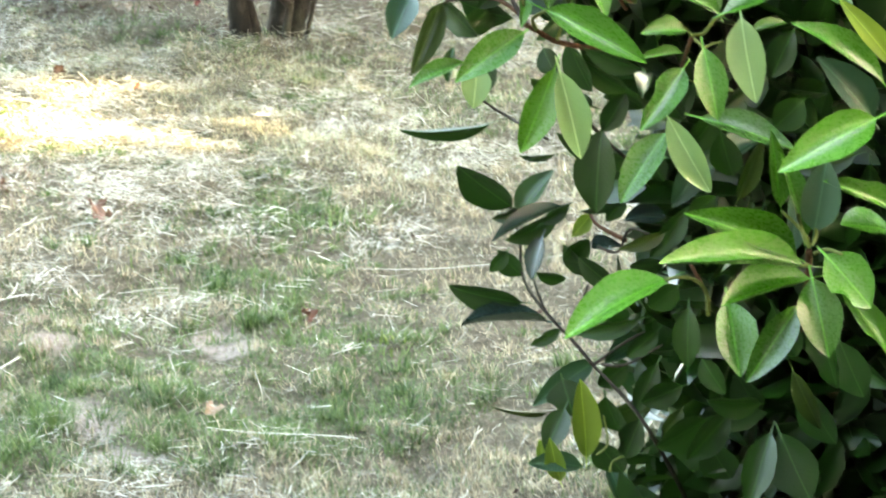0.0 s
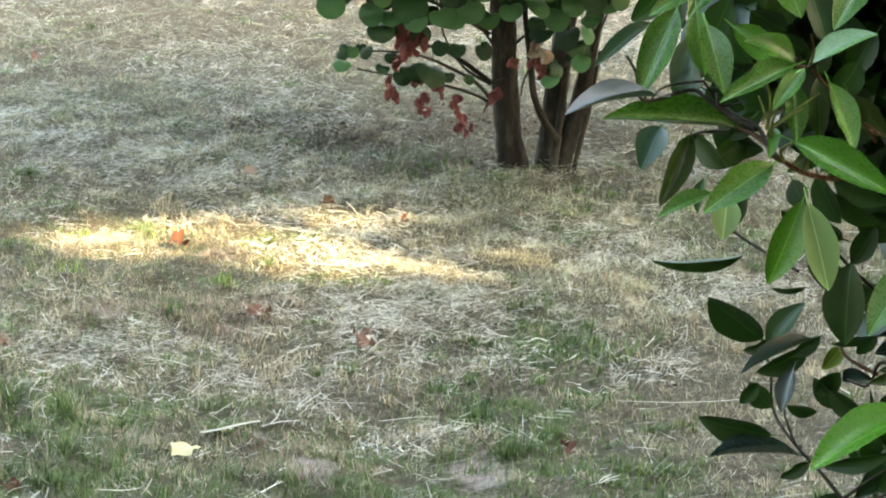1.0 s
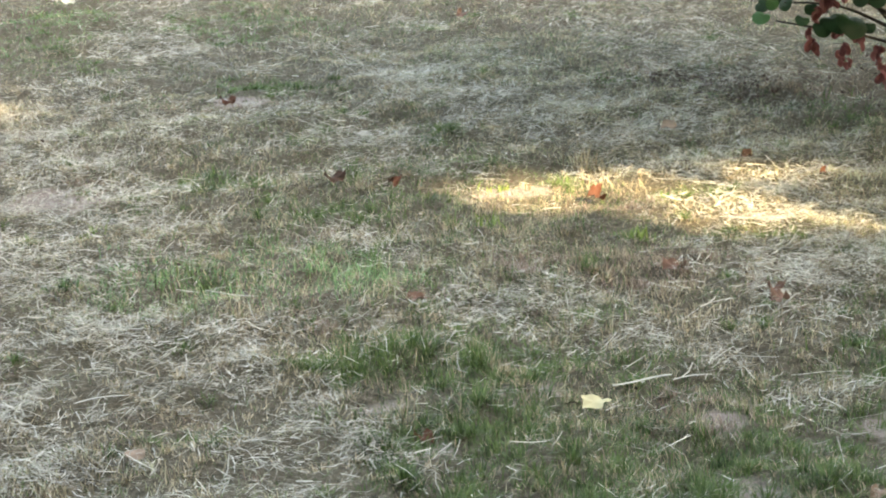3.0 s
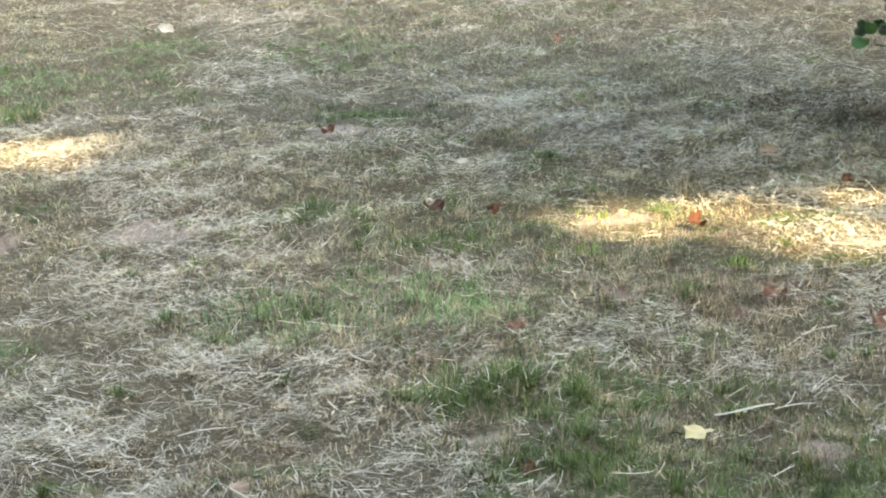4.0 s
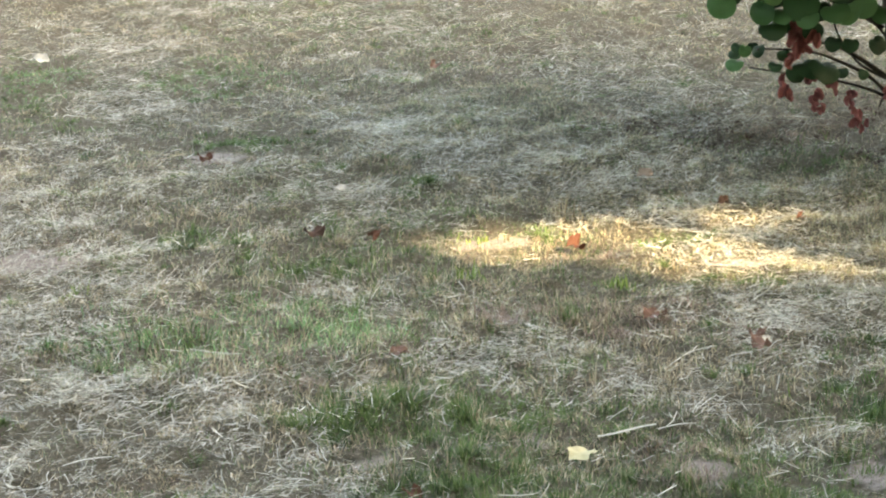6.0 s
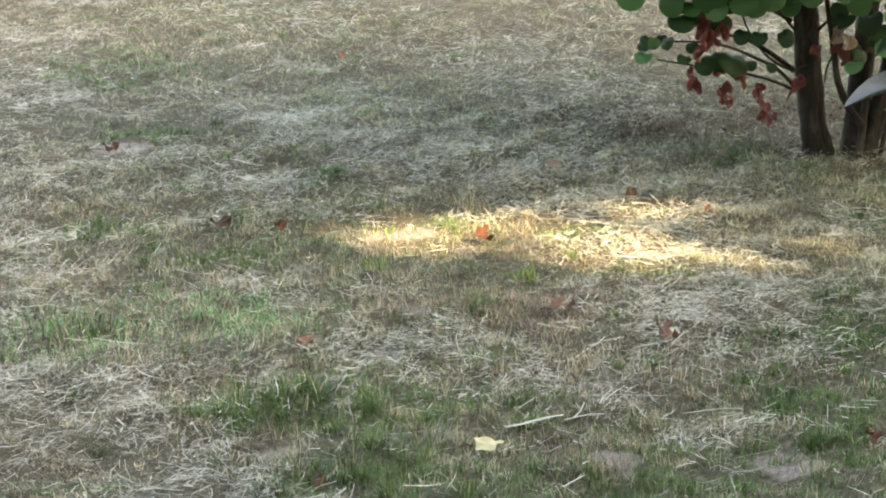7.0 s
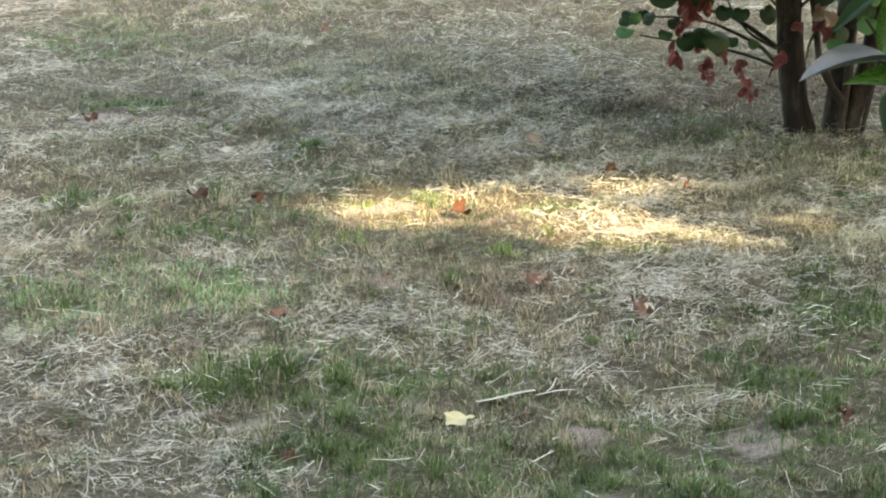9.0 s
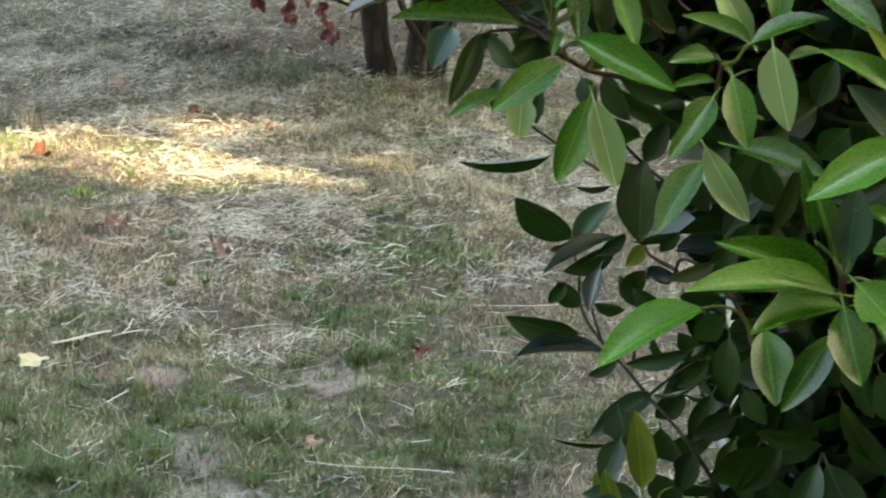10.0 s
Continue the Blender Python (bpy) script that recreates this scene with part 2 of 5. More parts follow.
# ---- where the lawn is green, strewn with cuttings, bare or tan: x, y and two radii ----
GREEN_SPOTS = [(0.2, 7.0, 0.16, 0.05), (-0.13, 7.13, 0.06, 0.04), (0.3, 6.58, 0.2, 0.05), (0.5, 4.75, 0.3, 0.2), (0.35, 5.1, 0.22, 0.12), (0.1, 4.65, 0.2, 0.14), (0.8, 4.9, 0.16, 0.2), (-1.81, 9.28, 0.13, 0.39), (-1.27, 9.31, 0.17, 0.27), (-2.13, 8.7, 0.21, 0.3), (-1.01, 8.27, 0.18, 0.14), (-0.27, 5.5, 0.22, 0.13), (-0.21, 5.09, 0.13, 0.15), (0.11, 5.52, 0.07, 0.08),
    (-0.48, 7.64, 0.05, 0.09), (-0.48, 6.87, 0.08, 0.08), (-0.97, 7.08, 0.09, 0.08), (-1.11, 6.73, 0.07, 0.07), (-1.63, 7.02, 0.09, 0.1), (-1.51, 5.66, 0.13, 0.11), (-1.1, 4.94, 0.05, 0.1), (-1.42, 5.01, 0.03, 0.14),
    (-2.07, 8.26, 0.1, 0.18), (-1.69, 8.51, 0.16, 0.14), (-1.66, 6.01, 0.08, 0.12), (-0.63, 6.73, 0.09, 0.07), (-0.27, 4.81, 0.12, 0.09), (0.71, 5.52, 0.09, 0.15), (0.64, 5.27, 0.04, 0.09), (0.79, 6.05, 0.08, 0.32),
    (0.6, 5.62, 0.08, 0.14), (0.09, 5.54, 0.07, 0.07), (0.52, 5.03, 0.09, 0.09), (0.3, 5.07, 0.2, 0.13), (0.25, 6.55, 0.08, 0.05), (0.1, 6.54, 0.06, 0.06), (0.06, 4.99, 0.2, 0.12), (0.68, 5.07, 0.08, 0.19),
    (-0.15, 5.55, 0.18, 0.11), (0.65, 7.87, 0.08, 0.09), (0.63, 5.15, 0.21, 0.15), (0.85, 5.21, 0.09, 0.2), (0.29, 4.91, 0.09, 0.09), (0.09, 4.86, 0.15, 0.18), (0.66, 4.72, 0.11, 0.11), (0.65, 5.58, 0.07, 0.1),
    (0.56, 6.01, 0.07, 0.09), (0.94, 7.06, 0.08, 0.09), (0.72, 5.56, 0.04, 0.06)]
STRAW_SPOTS = [(0.6, 6.35, 0.28, 0.22), (0.35, 6.2, 0.2, 0.14), (0.75, 5.9, 0.18, 0.14), (0.9, 6.9, 0.2, 0.3), (-1.85, 7.7, 0.22, 0.16), (-1.14, 5.14, 0.29, 0.21), (-0.86, 5.58, 0.32, 0.12), (-0.0, 5.7, 0.23, 0.2), (-0.54, 4.98, 0.18, 0.08), (-1.85, 7.43, 0.24, 0.12), (-0.64, 7.54, 0.23, 0.11), (-0.05, 7.97, 0.24, 0.14), (-1.17, 7.51, 0.3, 0.09),
    (-0.82, 4.88, 0.12, 0.09), (-1.47, 5.35, 0.1, 0.16), (0.3, 5.81, 0.28, 0.23), (0.02, 5.9, 0.21, 0.15), (0.54, 5.93, 0.14, 0.22), (0.25, 7.2, 0.2, 0.05), (0.45, 5.38, 0.08, 0.09),
    (0.95, 5.82, 0.16, 0.13), (0.59, 5.4, 0.11, 0.07), (0.22, 5.84, 0.3, 0.21), (0.56, 6.82, 0.27, 0.17), (-0.24, 7.56, 0.22, 0.08)]
BARE_SPOTS = [(-0.22, 7.03, 0.08, 0.06), (0.42, 6.74, 0.1, 0.04), (-1.3, 6.84, 0.13, 0.13), (-1.81, 6.67, 0.15, 0.08), (-0.28, 5.01, 0.04, 0.05), (-0.07, 5.36, 0.03, 0.04), (-1.06, 8.02, 0.07, 0.07), (0.57, 5.19, 0.06, 0.07), (0.25, 5.2, 0.05, 0.07), (0.56, 5.22, 0.06, 0.07),
    (0.29, 4.78, 0.07, 0.07), (0.34, 4.57, 0.06, 0.05), (-0.37, 5.26, 0.04, 0.04), (-0.16, 6.22, 0.05, 0.04)]
THIN_SPOTS = [(0.72, 8.15, 0.24, 0.17), (0.95, 8.35, 0.3, 0.28)]
TAN_SPOTS = [(-0.2, 7.02, 0.17, 0.1), (0.45, 6.75, 0.25, 0.08), (0.05, 7.6, 0.3, 0.14), (-0.5, 8.3, 0.25, 0.15), (-1.48, 8.82, 0.27, 0.13), (-1.63, 5.83, 0.05, 0.12), (-0.9, 4.84, 0.09, 0.11), (-0.72, 5.17, 0.08, 0.08), (0.05, 5.35, 0.05, 0.06), (-0.71, 8.93, 0.14, 0.2), (-0.63, 7.9, 0.13, 0.12), (0.02, 5.38, 0.05, 0.06),
    (0.31, 9.24, 0.08, 0.1), (-0.72, 5.17, 0.08, 0.1), (-0.28, 6.52, 0.18, 0.07), (-2.06, 8.94, 0.15, 0.12)]
RUSSET_SPOTS = [(0.05, 6.93, 0.1, 0.05), (0.3, 6.35, 0.14, 0.06), (-0.14, 6.27, 0.15, 0.09), (0.11, 6.18, 0.1, 0.08), (-0.38, 5.98, 0.05, 0.04), (-0.54, 5.78, 0.06, 0.08), (-0.66, 6.49, 0.04, 0.07), (0.39, 6.0, 0.05, 0.1), (0.19, 6.31, 0.14, 0.08), (0.48, 8.58, 0.34, 0.25),
    (0.63, 8.27, 0.23, 0.15), (0.18, 5.3, 0.08, 0.08), (0.06, 6.82, 0.08, 0.07), (-1.16, 7.91, 0.1, 0.08), (-1.26, 6.96, 0.07, 0.09), (-0.78, 5.13, 0.06, 0.06), (0.24, 5.21, 0.08, 0.1), (0.16, 6.3, 0.15, 0.08),
    (0.38, 6.06, 0.06, 0.09)]
PALE_SPOTS = [(0.55, 7.5, 0.4, 0.16), (0.1, 7.45, 0.3, 0.1), (0.77, 7.17, 0.27, 0.35), (0.61, 6.6, 0.32, 0.19), (0.15, 8.01, 0.19, 0.16), (-0.29, 8.68, 0.26, 0.23), (0.03, 7.97, 0.22, 0.16), (-2.5, 9.54, 0.3, 0.36), (-1.25, 7.69, 0.25, 0.19), (0.85, 7.06, 0.28, 0.24),
    (0.92, 6.44, 0.23, 0.2), (-1.0, 5.84, 0.17, 0.09), (-1.64, 7.21, 0.3, 0.14), (-0.16, 8.91, 0.27, 0.19)]
LUSH_SPOTS = [(-0.75, 6.3, 0.12, 0.12), (-0.88, 6.1, 0.2, 0.24), (-0.6, 6.1, 0.16, 0.16), (-1.83, 9.3, 0.15, 0.3), (-1.28, 9.3, 0.2, 0.25), (-2.14, 8.7, 0.2, 0.25), (-1.5, 5.68, 0.12, 0.1)]
# Dead leaves under the young tree, laid dense to help paint its shade.
LITTER_SHADE_SPOTS = [(0.95, 8.2, 0.25, 0.25), (0.4, 8.35, 0.25, 0.16), (0.81, 7.9, 0.09, 0.11), (0.55, 8.23, 0.24, 0.18), (0.77, 8.43, 0.2, 0.24), (0.95, 7.77, 0.09, 0.09)]
rng = np.random.default_rng(7)
waves = [(rng.normal(0, s, 2), rng.uniform(0, 6.3), rng.normal(0, s, 2), rng.uniform(0, 6.3)) for s in (1.2, 2.5, 5, 9, 16)]


def patchy(x, y, shift):
    """A smooth uneven field about 0 to 1 over the lawn."""
    v = 0
    for j, (a, p, b, q) in enumerate(waves):
        v = v + np.sin(a[0] * x + a[1] * y * 0.8 + p + shift * (j + 1)) * np.sin(b[0] * x + b[1] * y * 0.8 + q - shift * j) / (1 + 0.35 * j)
    return 0.5 + 0.32 * v


def spots(x, y, *lists):
    v = np.zeros_like(x)
    wob = 0.35 * (patchy(x * 2.3, y * 2.3, 4.0) - 0.5)
    for sx, sy, rx, ry in [s for l in lists for s in l]:
        d = np.sqrt(((x - sx) / (rx * 1.15)) ** 2 + ((y - sy) / (ry * 1.15)) ** 2) + wob
        v = np.maximum(v, np.clip(1.5 - d, 0, 1))
    return v


# ---- the ground: one sheet, close-meshed where the camera looks ----
def steps(lo, hi, step, far):
    inner = np.arange(lo, hi + step / 2, step)
    out = [step]
    while sum(out) < far:
        out.append(out[-1] * 1.5)
    run = np.cumsum(out)
    return np.concatenate([(lo - run)[::-1], inner, hi + run])


gx, gy = steps(-3.6, 2.4, 0.04, 900), steps(3.6, 11.4, 0.05, 900)
xx, yy = np.meshgrid(gx, gy)
zz = lie(xx, yy)
open_soil = spots(xx.ravel(), yy.ravel(), BARE_SPOTS)
nx = len(gx)
quads = [(j * nx + i, j * nx + i + 1, (j + 1) * nx + i + 1, (j + 1) * nx + i) for j in range(len(gy) - 1) for i in range(nx - 1)]
ground = new("ground", mesh_of("ground", np.stack([xx.ravel(), yy.ravel(), zz.ravel()], 1).tolist(), quads, SOIL))
layer = ground.data.attributes.new("open_soil", "FLOAT", "POINT")
layer.data.foreach_set("value", open_soil.astype(np.float32))
tagged(ground, "dry shaded lawn with bare grey-brown soil patches", "lawn", kind="structure")

def scatter(n, seed):
    """Places over the part of the lawn in view, closer together near the camera, with a thin fringe round it."""
    r = np.random.default_rng(seed)
    y = 4.1 + 7.4 * r.random(n * 2) ** 1.35
    lo, hi = -0.30 * y - 0.25, 0.27 * y + 0.35
    x = lo + (hi - lo) * r.random(n * 2)
    keep = r.random(n * 2) < 0.25 + 0.08 * y
    return x[keep], y[keep], r


def grass_mesh(name, x, y, r, height, width, lean, mat, az=None):
    """Many blades: each a quad and a tip, bent over towards its own side."""
    n = len(x)
    az = r.uniform(0, 2 * np.pi, n) if az is None else az
    h = height * (1 - 0.07 * np.clip(y - 6, 0, 4)) * r.uniform(0.55, 1.35, n) * (0.55 + 0.9 * np.clip(patchy(x * 3.1, y * 3.1, 7.0), 0, 1))
    w = width * r.uniform(0.6, 1.3, n) * 0.5
    ln = np.clip(lean * (1 + 0.14 * np.clip(y - 5.5, 0, 4)) * r.uniform(0.3, 1.5, n), 0, 1.5)
    dx, dy = np.cos(az), np.sin(az)
    sx, sy = -dy, dx
    z0 = lie(x, y) - 0.003
    out = np.zeros((n, 5, 3))
    for j, (u, ww) in enumerate(((0, 1), (0.55, 0.85))):
        f = h * (np.sin(ln) * u ** 1.5)
        up = h * (np.cos(ln) * u)
        for s, sign in ((0, -1), (1, 1)):
            out[:, j * 2 + s, 0] = x + dx * f + sign * sx * w * ww
            out[:, j * 2 + s, 1] = y + dy * f + sign * sy * w * ww
            out[:, j * 2 + s, 2] = z0 + up
    out[:, 4, 0], out[:, 4, 1], out[:, 4, 2] = x + dx * h * np.sin(ln), y + dy * h * np.sin(ln), z0 + h * np.cos(ln) * 0.97
    base = (np.arange(n) * 5)[:, None]
    loops = np.concatenate([base + np.array([[0, 1, 3, 2]]), base + np.array([[2, 3, 4]])], 1).ravel()
    return raw(name, out.reshape(-1, 3), loops, np.tile([4, 3], n), mat)


def straw_mesh(name, x, y, r, length, width, mat, rise=0.02, stray=0.75):
    """Cut stalks lying criss-cross, slightly bowed, some with one end up."""
    n = len(x)
    az = 3.0 * (patchy(x * 0.9, y * 0.9, 9.0) - 0.4) + r.normal(0, stray, n) + np.pi * r.integers(0, 2, n)
    h = length * (0.4 + 1.4 * r.random(n) ** 2.5)
    w = width * (0.35 + 1.2 * r.random(n) ** 1.6) * 0.5
    bow = r.normal(0, 0.08, n) * h
    tilt = r.normal(0, 0.34, n)
    zc = lie(x, y) + 0.006 + rise * r.random(n) ** 2
    dx, dy = np.cos(az), np.sin(az)
    roll = r.uniform(-0.9, 0.9, n)
    sx, sy, sz = -dy * np.cos(roll), dx * np.cos(roll), np.sin(roll)
    out = np.zeros((n, 6, 3))
    for j, u in enumerate((-0.5, 0.05, 0.5)):
        b = bow * (0.25 - u * u) * 4
        ww = w * (1.0 - 0.35 * abs(u))
        for s, sign in ((0, -1), (1, 1)):
            out[:, j * 2 + s, 0] = x + dx * h * u - dy * b + sign * sx * ww
            out[:, j * 2 + s, 1] = y + dy * h * u + dx * b + sign * sy * ww
            out[:, j * 2 + s, 2] = np.maximum(zc + h * u * np.sin(tilt), lie(x, y) + 0.002) + sign * sz * ww
    base = (np.arange(n) * 6)[:, None]
    loops = np.concatenate([base + np.array([[a, a + 1, a + 3, a + 2]]) for a in (0, 2)], 1).ravel()
    return raw(name, out.reshape(-1, 3), loops, np.tile([4, 4], n), mat)


def raw(name, co, loops, sizes, mat):
    me = bpy.data.meshes.new(name)
    me.vertices.add(len(co))
    me.vertices.foreach_set("co", co.astype(np.float32).ravel())
    me.loops.add(len(loops))
    me.loops.foreach_set("vertex_index", loops.astype(np.int32))
    me.polygons.add(len(sizes))
    me.polygons.foreach_set("loop_start", np.concatenate([[0], np.cumsum(sizes)[:-1]]).astype(np.int32))
    me.polygons.foreach_set("use_smooth", np.ones(len(sizes), bool))
    me.update(calc_edges=True)
    me.materials.append(mat)
    return me


def grow(name, n, seed, chance, make, label, category):
    x, y, r = scatter(n, seed)
    keep = r.random(len(x)) < chance(x, y)
    return tagged(new(name, make(name, x[keep], y[keep], r)), label, category, kind="stuff")


def bare(x, y):
    return (1 - 0.7 * spots(x, y, BARE_SPOTS)) * (1 - 0.8 * spots(x, y, THIN_SPOTS))


def mottle(x, y):
    """Hand-sized thick and thin places."""
    return np.clip(1.9 * patchy(x * 3.3, y * 3.9, 11.0) - 0.15, 0.12, 1)


def fine(x, y):
    """Finger-wide thick and thin places."""
    return np.clip(2.6 * patchy(x * 7.0, y * 4.6, 13.0) - 0.55, 0.12, 1.25)


grow("lawn_grass", 370000, 11,
     lambda x, y: bare(x, y) * np.clip(0.3 + 0.15 * np.clip(y - 8.2, 0, 1) - 0.12 * mottle(x, y) + 0.5 * (patchy(x, y, 0.0) - 0.5) + 1.1 * (patchy(x * 2.7, y * 2.7, 1.0) - 0.5) + 0.8 * spots(x, y, GREEN_SPOTS) - 0.3 * spots(x, y, STRAW_SPOTS), 0.05, 1),
     lambda nm, x, y, r: grass_mesh(nm, x, y, r, 0.024, 0.00175, 1.1, GREEN),
     "short dull green grass growing in patches", "grass")
grow("dry_grass", 285000, 12,
     lambda x, y: bare(x, y) * np.clip(1.3 - 0.6 * fine(x, y), 0.3, 1.2) * np.clip(0.55 + 0.5 * (patchy(x, y, 2.0) - 0.5) + 1.4 * (patchy(x * 2.9, y * 2.9, 3.0) - 0.5) + 0.25 * np.clip(y - 7.2, 0, 1) + 0.5 * spots(x, y, TAN_SPOTS) - 0.4 * spots(x, y, GREEN_SPOTS), 0.06, 1),
     lambda nm, x, y, r: grass_mesh(nm, x, y, r, 0.024, 0.00165, 1.15, DRY),
     "short parched tan and brown grass", "grass")
grow("cut_straw", 330000, 13,
     lambda x, y: (1 - 0.65 * spots(x, y, BARE_SPOTS)) * (1 - 0.92 * spots(x, y, THIN_SPOTS)) * mottle(x, y) * fine(x, y) * np.clip(0.27 + 0.32 * np.clip(y - 5.6, 0, 1) - 0.2 * np.clip(y - 8.2, 0, 1) + 0.6 * (patchy(x, y, 5.0) - 0.5) + 0.7 * (patchy(x * 2.2, y * 2.2, 6.0) - 0.5) + 0.75 * spots(x, y, STRAW_SPOTS) - 0.5 * spots(x, y, GREEN_SPOTS, LUSH_SPOTS), 0.05, 1),
     lambda nm, x, y, r: straw_mesh(nm, x, y, r, 0.032, 0.0014, STRAW, 0.024, 0.9),
     "pale silvery cut grass strewn over the lawn", "straw")


def swathe_mesh(name, x, y, r):
    """Bunches of longer stalks swept the same way."""
    x, y = np.repeat(x, 9), np.repeat(y, 9)
    x, y = x + r.normal(0, 0.03, len(x)), y + r.normal(0, 0.012, len(x))
    return straw_mesh(name, x, y, r, 0.043, 0.0018, STRAW, 0.03, 0.6)


grow("hay_swathes", 1100, 16, lambda x, y: (1 - spots(x, y, BARE_SPOTS, THIN_SPOTS)) * np.clip(0.25 + 0.8 * spots(x, y, STRAW_SPOTS), 0, 1) * mottle(x, y), swathe_mesh, "bunches of silvery cut hay on the lawn", "straw")


grow("pale_grass", 290000, 15,
     lambda x, y: bare(x, y) * (1 - 0.7 * spots(x, y, GREEN_SPOTS)) * np.clip(0.1 + 0.22 * np.clip(y - 5.7, 0, 1) + 0.3 * (patchy(x * 1.7, y * 1.7, 8.0) - 0.5) + 0.8 * spots(x, y, PALE_SPOTS), 0.02, 1),
     lambda nm, x, y, r: grass_mesh(nm, x, y, r, 0.026, 0.0014, 1.0, PALE_BLADE),
     "fine pale grey-green grass", "grass")


def tussocks(name, n, seed, chance, blades_each, height, width, spread, mat, label):
    """Small clumps whose blades lean outwards from one root."""
    x, y, r = scatter(n, seed)
    keep = r.random(len(x)) < chance(x, y)
    x, y = np.repeat(x[keep], blades_each), np.repeat(y[keep], blades_each)
    m = len(x)
    girth = np.repeat(r.uniform(0.6, 1.5, keep.sum()), blades_each)
    az, out = r.uniform(0, 2 * np.pi, m), np.abs(r.normal(0, spread, m)) * girth
    x, y = x + out * np.cos(az), y + out * np.sin(az)
    tagged(new(name, grass_mesh(name, x, y, r, height, width, 0.95, mat, az + r.normal(0, 0.5, m))), label, "grass", kind="stuff")


grow("lush_grass", 300000, 19, lambda x, y: 0.95 * spots(x, y, LUSH_SPOTS) * np.clip(2.0 * patchy(x * 4, y * 4, 15.0), 0.35, 1),
     lambda nm, x, y, r: grass_mesh(nm, x, y, r, 0.03, 0.0016, 0.9, LUSH), "soft fresh green grass growing in a patch", "grass")
tussocks("green_tussocks", 6500, 21, lambda x, y: bare(x, y) * np.clip(1.8 * patchy(x * 4.1, y * 4.1, 12.0) - 0.2, 0.05, 1) * np.clip(0.07 + 0.7 * spots(x, y, GREEN_SPOTS), 0, 1), 80, 0.031, 0.0018, 0.02, GREEN, "low dark green grass clumps")
tussocks("dry_tussocks", 4600, 22, lambda x, y: bare(x, y) * np.clip(0.22 + 0.5 * spots(x, y, TAN_SPOTS), 0, 1), 50, 0.025, 0.0014, 0.018, DRY, "low parched tan grass clumps")
tussocks("russet_tussocks", 20000, 23, lambda x, y: np.clip(0.006 + 0.6 * spots(x, y, RUSSET_SPOTS), 0, 1), 34, 0.023, 0.0016, 0.024, RUSSET, "low withered reddish-brown grass clumps")


def litter_mesh(name, x, y, r):
    """Small brittle bits of dead leaf lying flat."""
    n = len(x)
    c = np.stack([x, y, lie(x, y) + 0.004 + 0.008 * r.random(n)], 1)
    return leaf_cloud(name, c, r.uniform(0.006, 0.016, n), LITTER, r, 0.25, 0.6, True)


def leaf_cloud(name, centres, sizes, mat, r, flat=0.6, wide=0.62, plain=False):
    """Many pointed leaves as one mesh, each a folded oval."""
    n = len(centres)
    a = r.normal(0, 1, (n, 3)) * np.array([1, 1, flat])
    a /= np.linalg.norm(a, axis=1)[:, None]
    b = np.cross(a, r.normal(0, 1, (n, 3)) * np.array([flat, flat, 1]))
    b /= np.linalg.norm(b, axis=1)[:, None]
    c = np.cross(a, b)
    s = sizes[:, None]
    rim = ((-0.5, 0.0), (-0.36, 0.28), (-0.1, 0.48), (0.22, 0.4), (0.5, 0.0), (0.22, -0.4), (-0.1, -0.48), (-0.36, -0.28))
    if plain:
        rim = ((-0.5, 0.0), (0.0, 0.5), (0.5, 0.0), (0.0, -0.5))
    m = len(rim)
    co = np.stack([centres + a * s * u + b * s * wide * v + c * s * (0.3 * wide * abs(v) - 0.25 * u * u) for u, v in rim] + [centres], 1)
    base = (np.arange(n) * (m + 1))[:, None]
    loops = np.concatenate([base + np.array([[m, i, (i + 1) % m]]) for i in range(m)], 1).ravel()
    return raw(name, co.reshape(-1, 3), loops, np.full(m * n, 3), mat)


grow("leaf_litter", 260000, 14, lambda x, y: np.clip(0.002 + 0.8 * spots(x, y, LITTER_SHADE_SPOTS) * np.clip(2.2 * patchy(x * 3, y * 3, 14.0) - 0.4, 0.1, 1), 0, 1), litter_mesh, "brown crumbled dead leaves on bare soil, dense to deepen the tree's shade", "leaf litter")


# ---- single tufts and long dry blades on the lawn ----
def tufts(name, places, n, height, width, mat, label, seed, spread, lean):
    r = np.random.default_rng(seed)
    px = np.concatenate([x + r.normal(0, spread, n) for x, y in places])
    py = np.concatenate([y + r.normal(0, spread, n) for x, y in places])
    tagged(new(name, grass_mesh(name, px, py, r, height, width, lean, mat)), label, "grass", kind="stuff")


tufts("fresh_tufts", ((-0.25, 7.07), (-0.26, 6.61), (-1.18, 6.48), (0.84, 5.13), (0.1, 6.48)), 22, 0.04, 0.005, FRESH, "bright yellow-green grass tufts in the lawn", 50, 0.024, 0.6)
tufts("tan_stalks", ((-0.03, 7.16), (-0.07, 7.32), (-0.83, 5.69), (-0.04, 7.3)), 10, 0.06, 0.003, DRY, "upright tan grass stalks above the lawn", 60, 0.022, 0.25)
tufts("green_clumps", ((-2.07, 8.21), (0.79, 6.05), (0.72, 5.9), (0.6, 5.62), (0.66, 5.3), (-1.83, 9.4), (-0.86, 6.02), (0.63, 7.95), (0.86, 5.9)), 80, 0.055, 0.003, GREEN, "taller soft green grass clumps", 70, 0.06, 0.7)


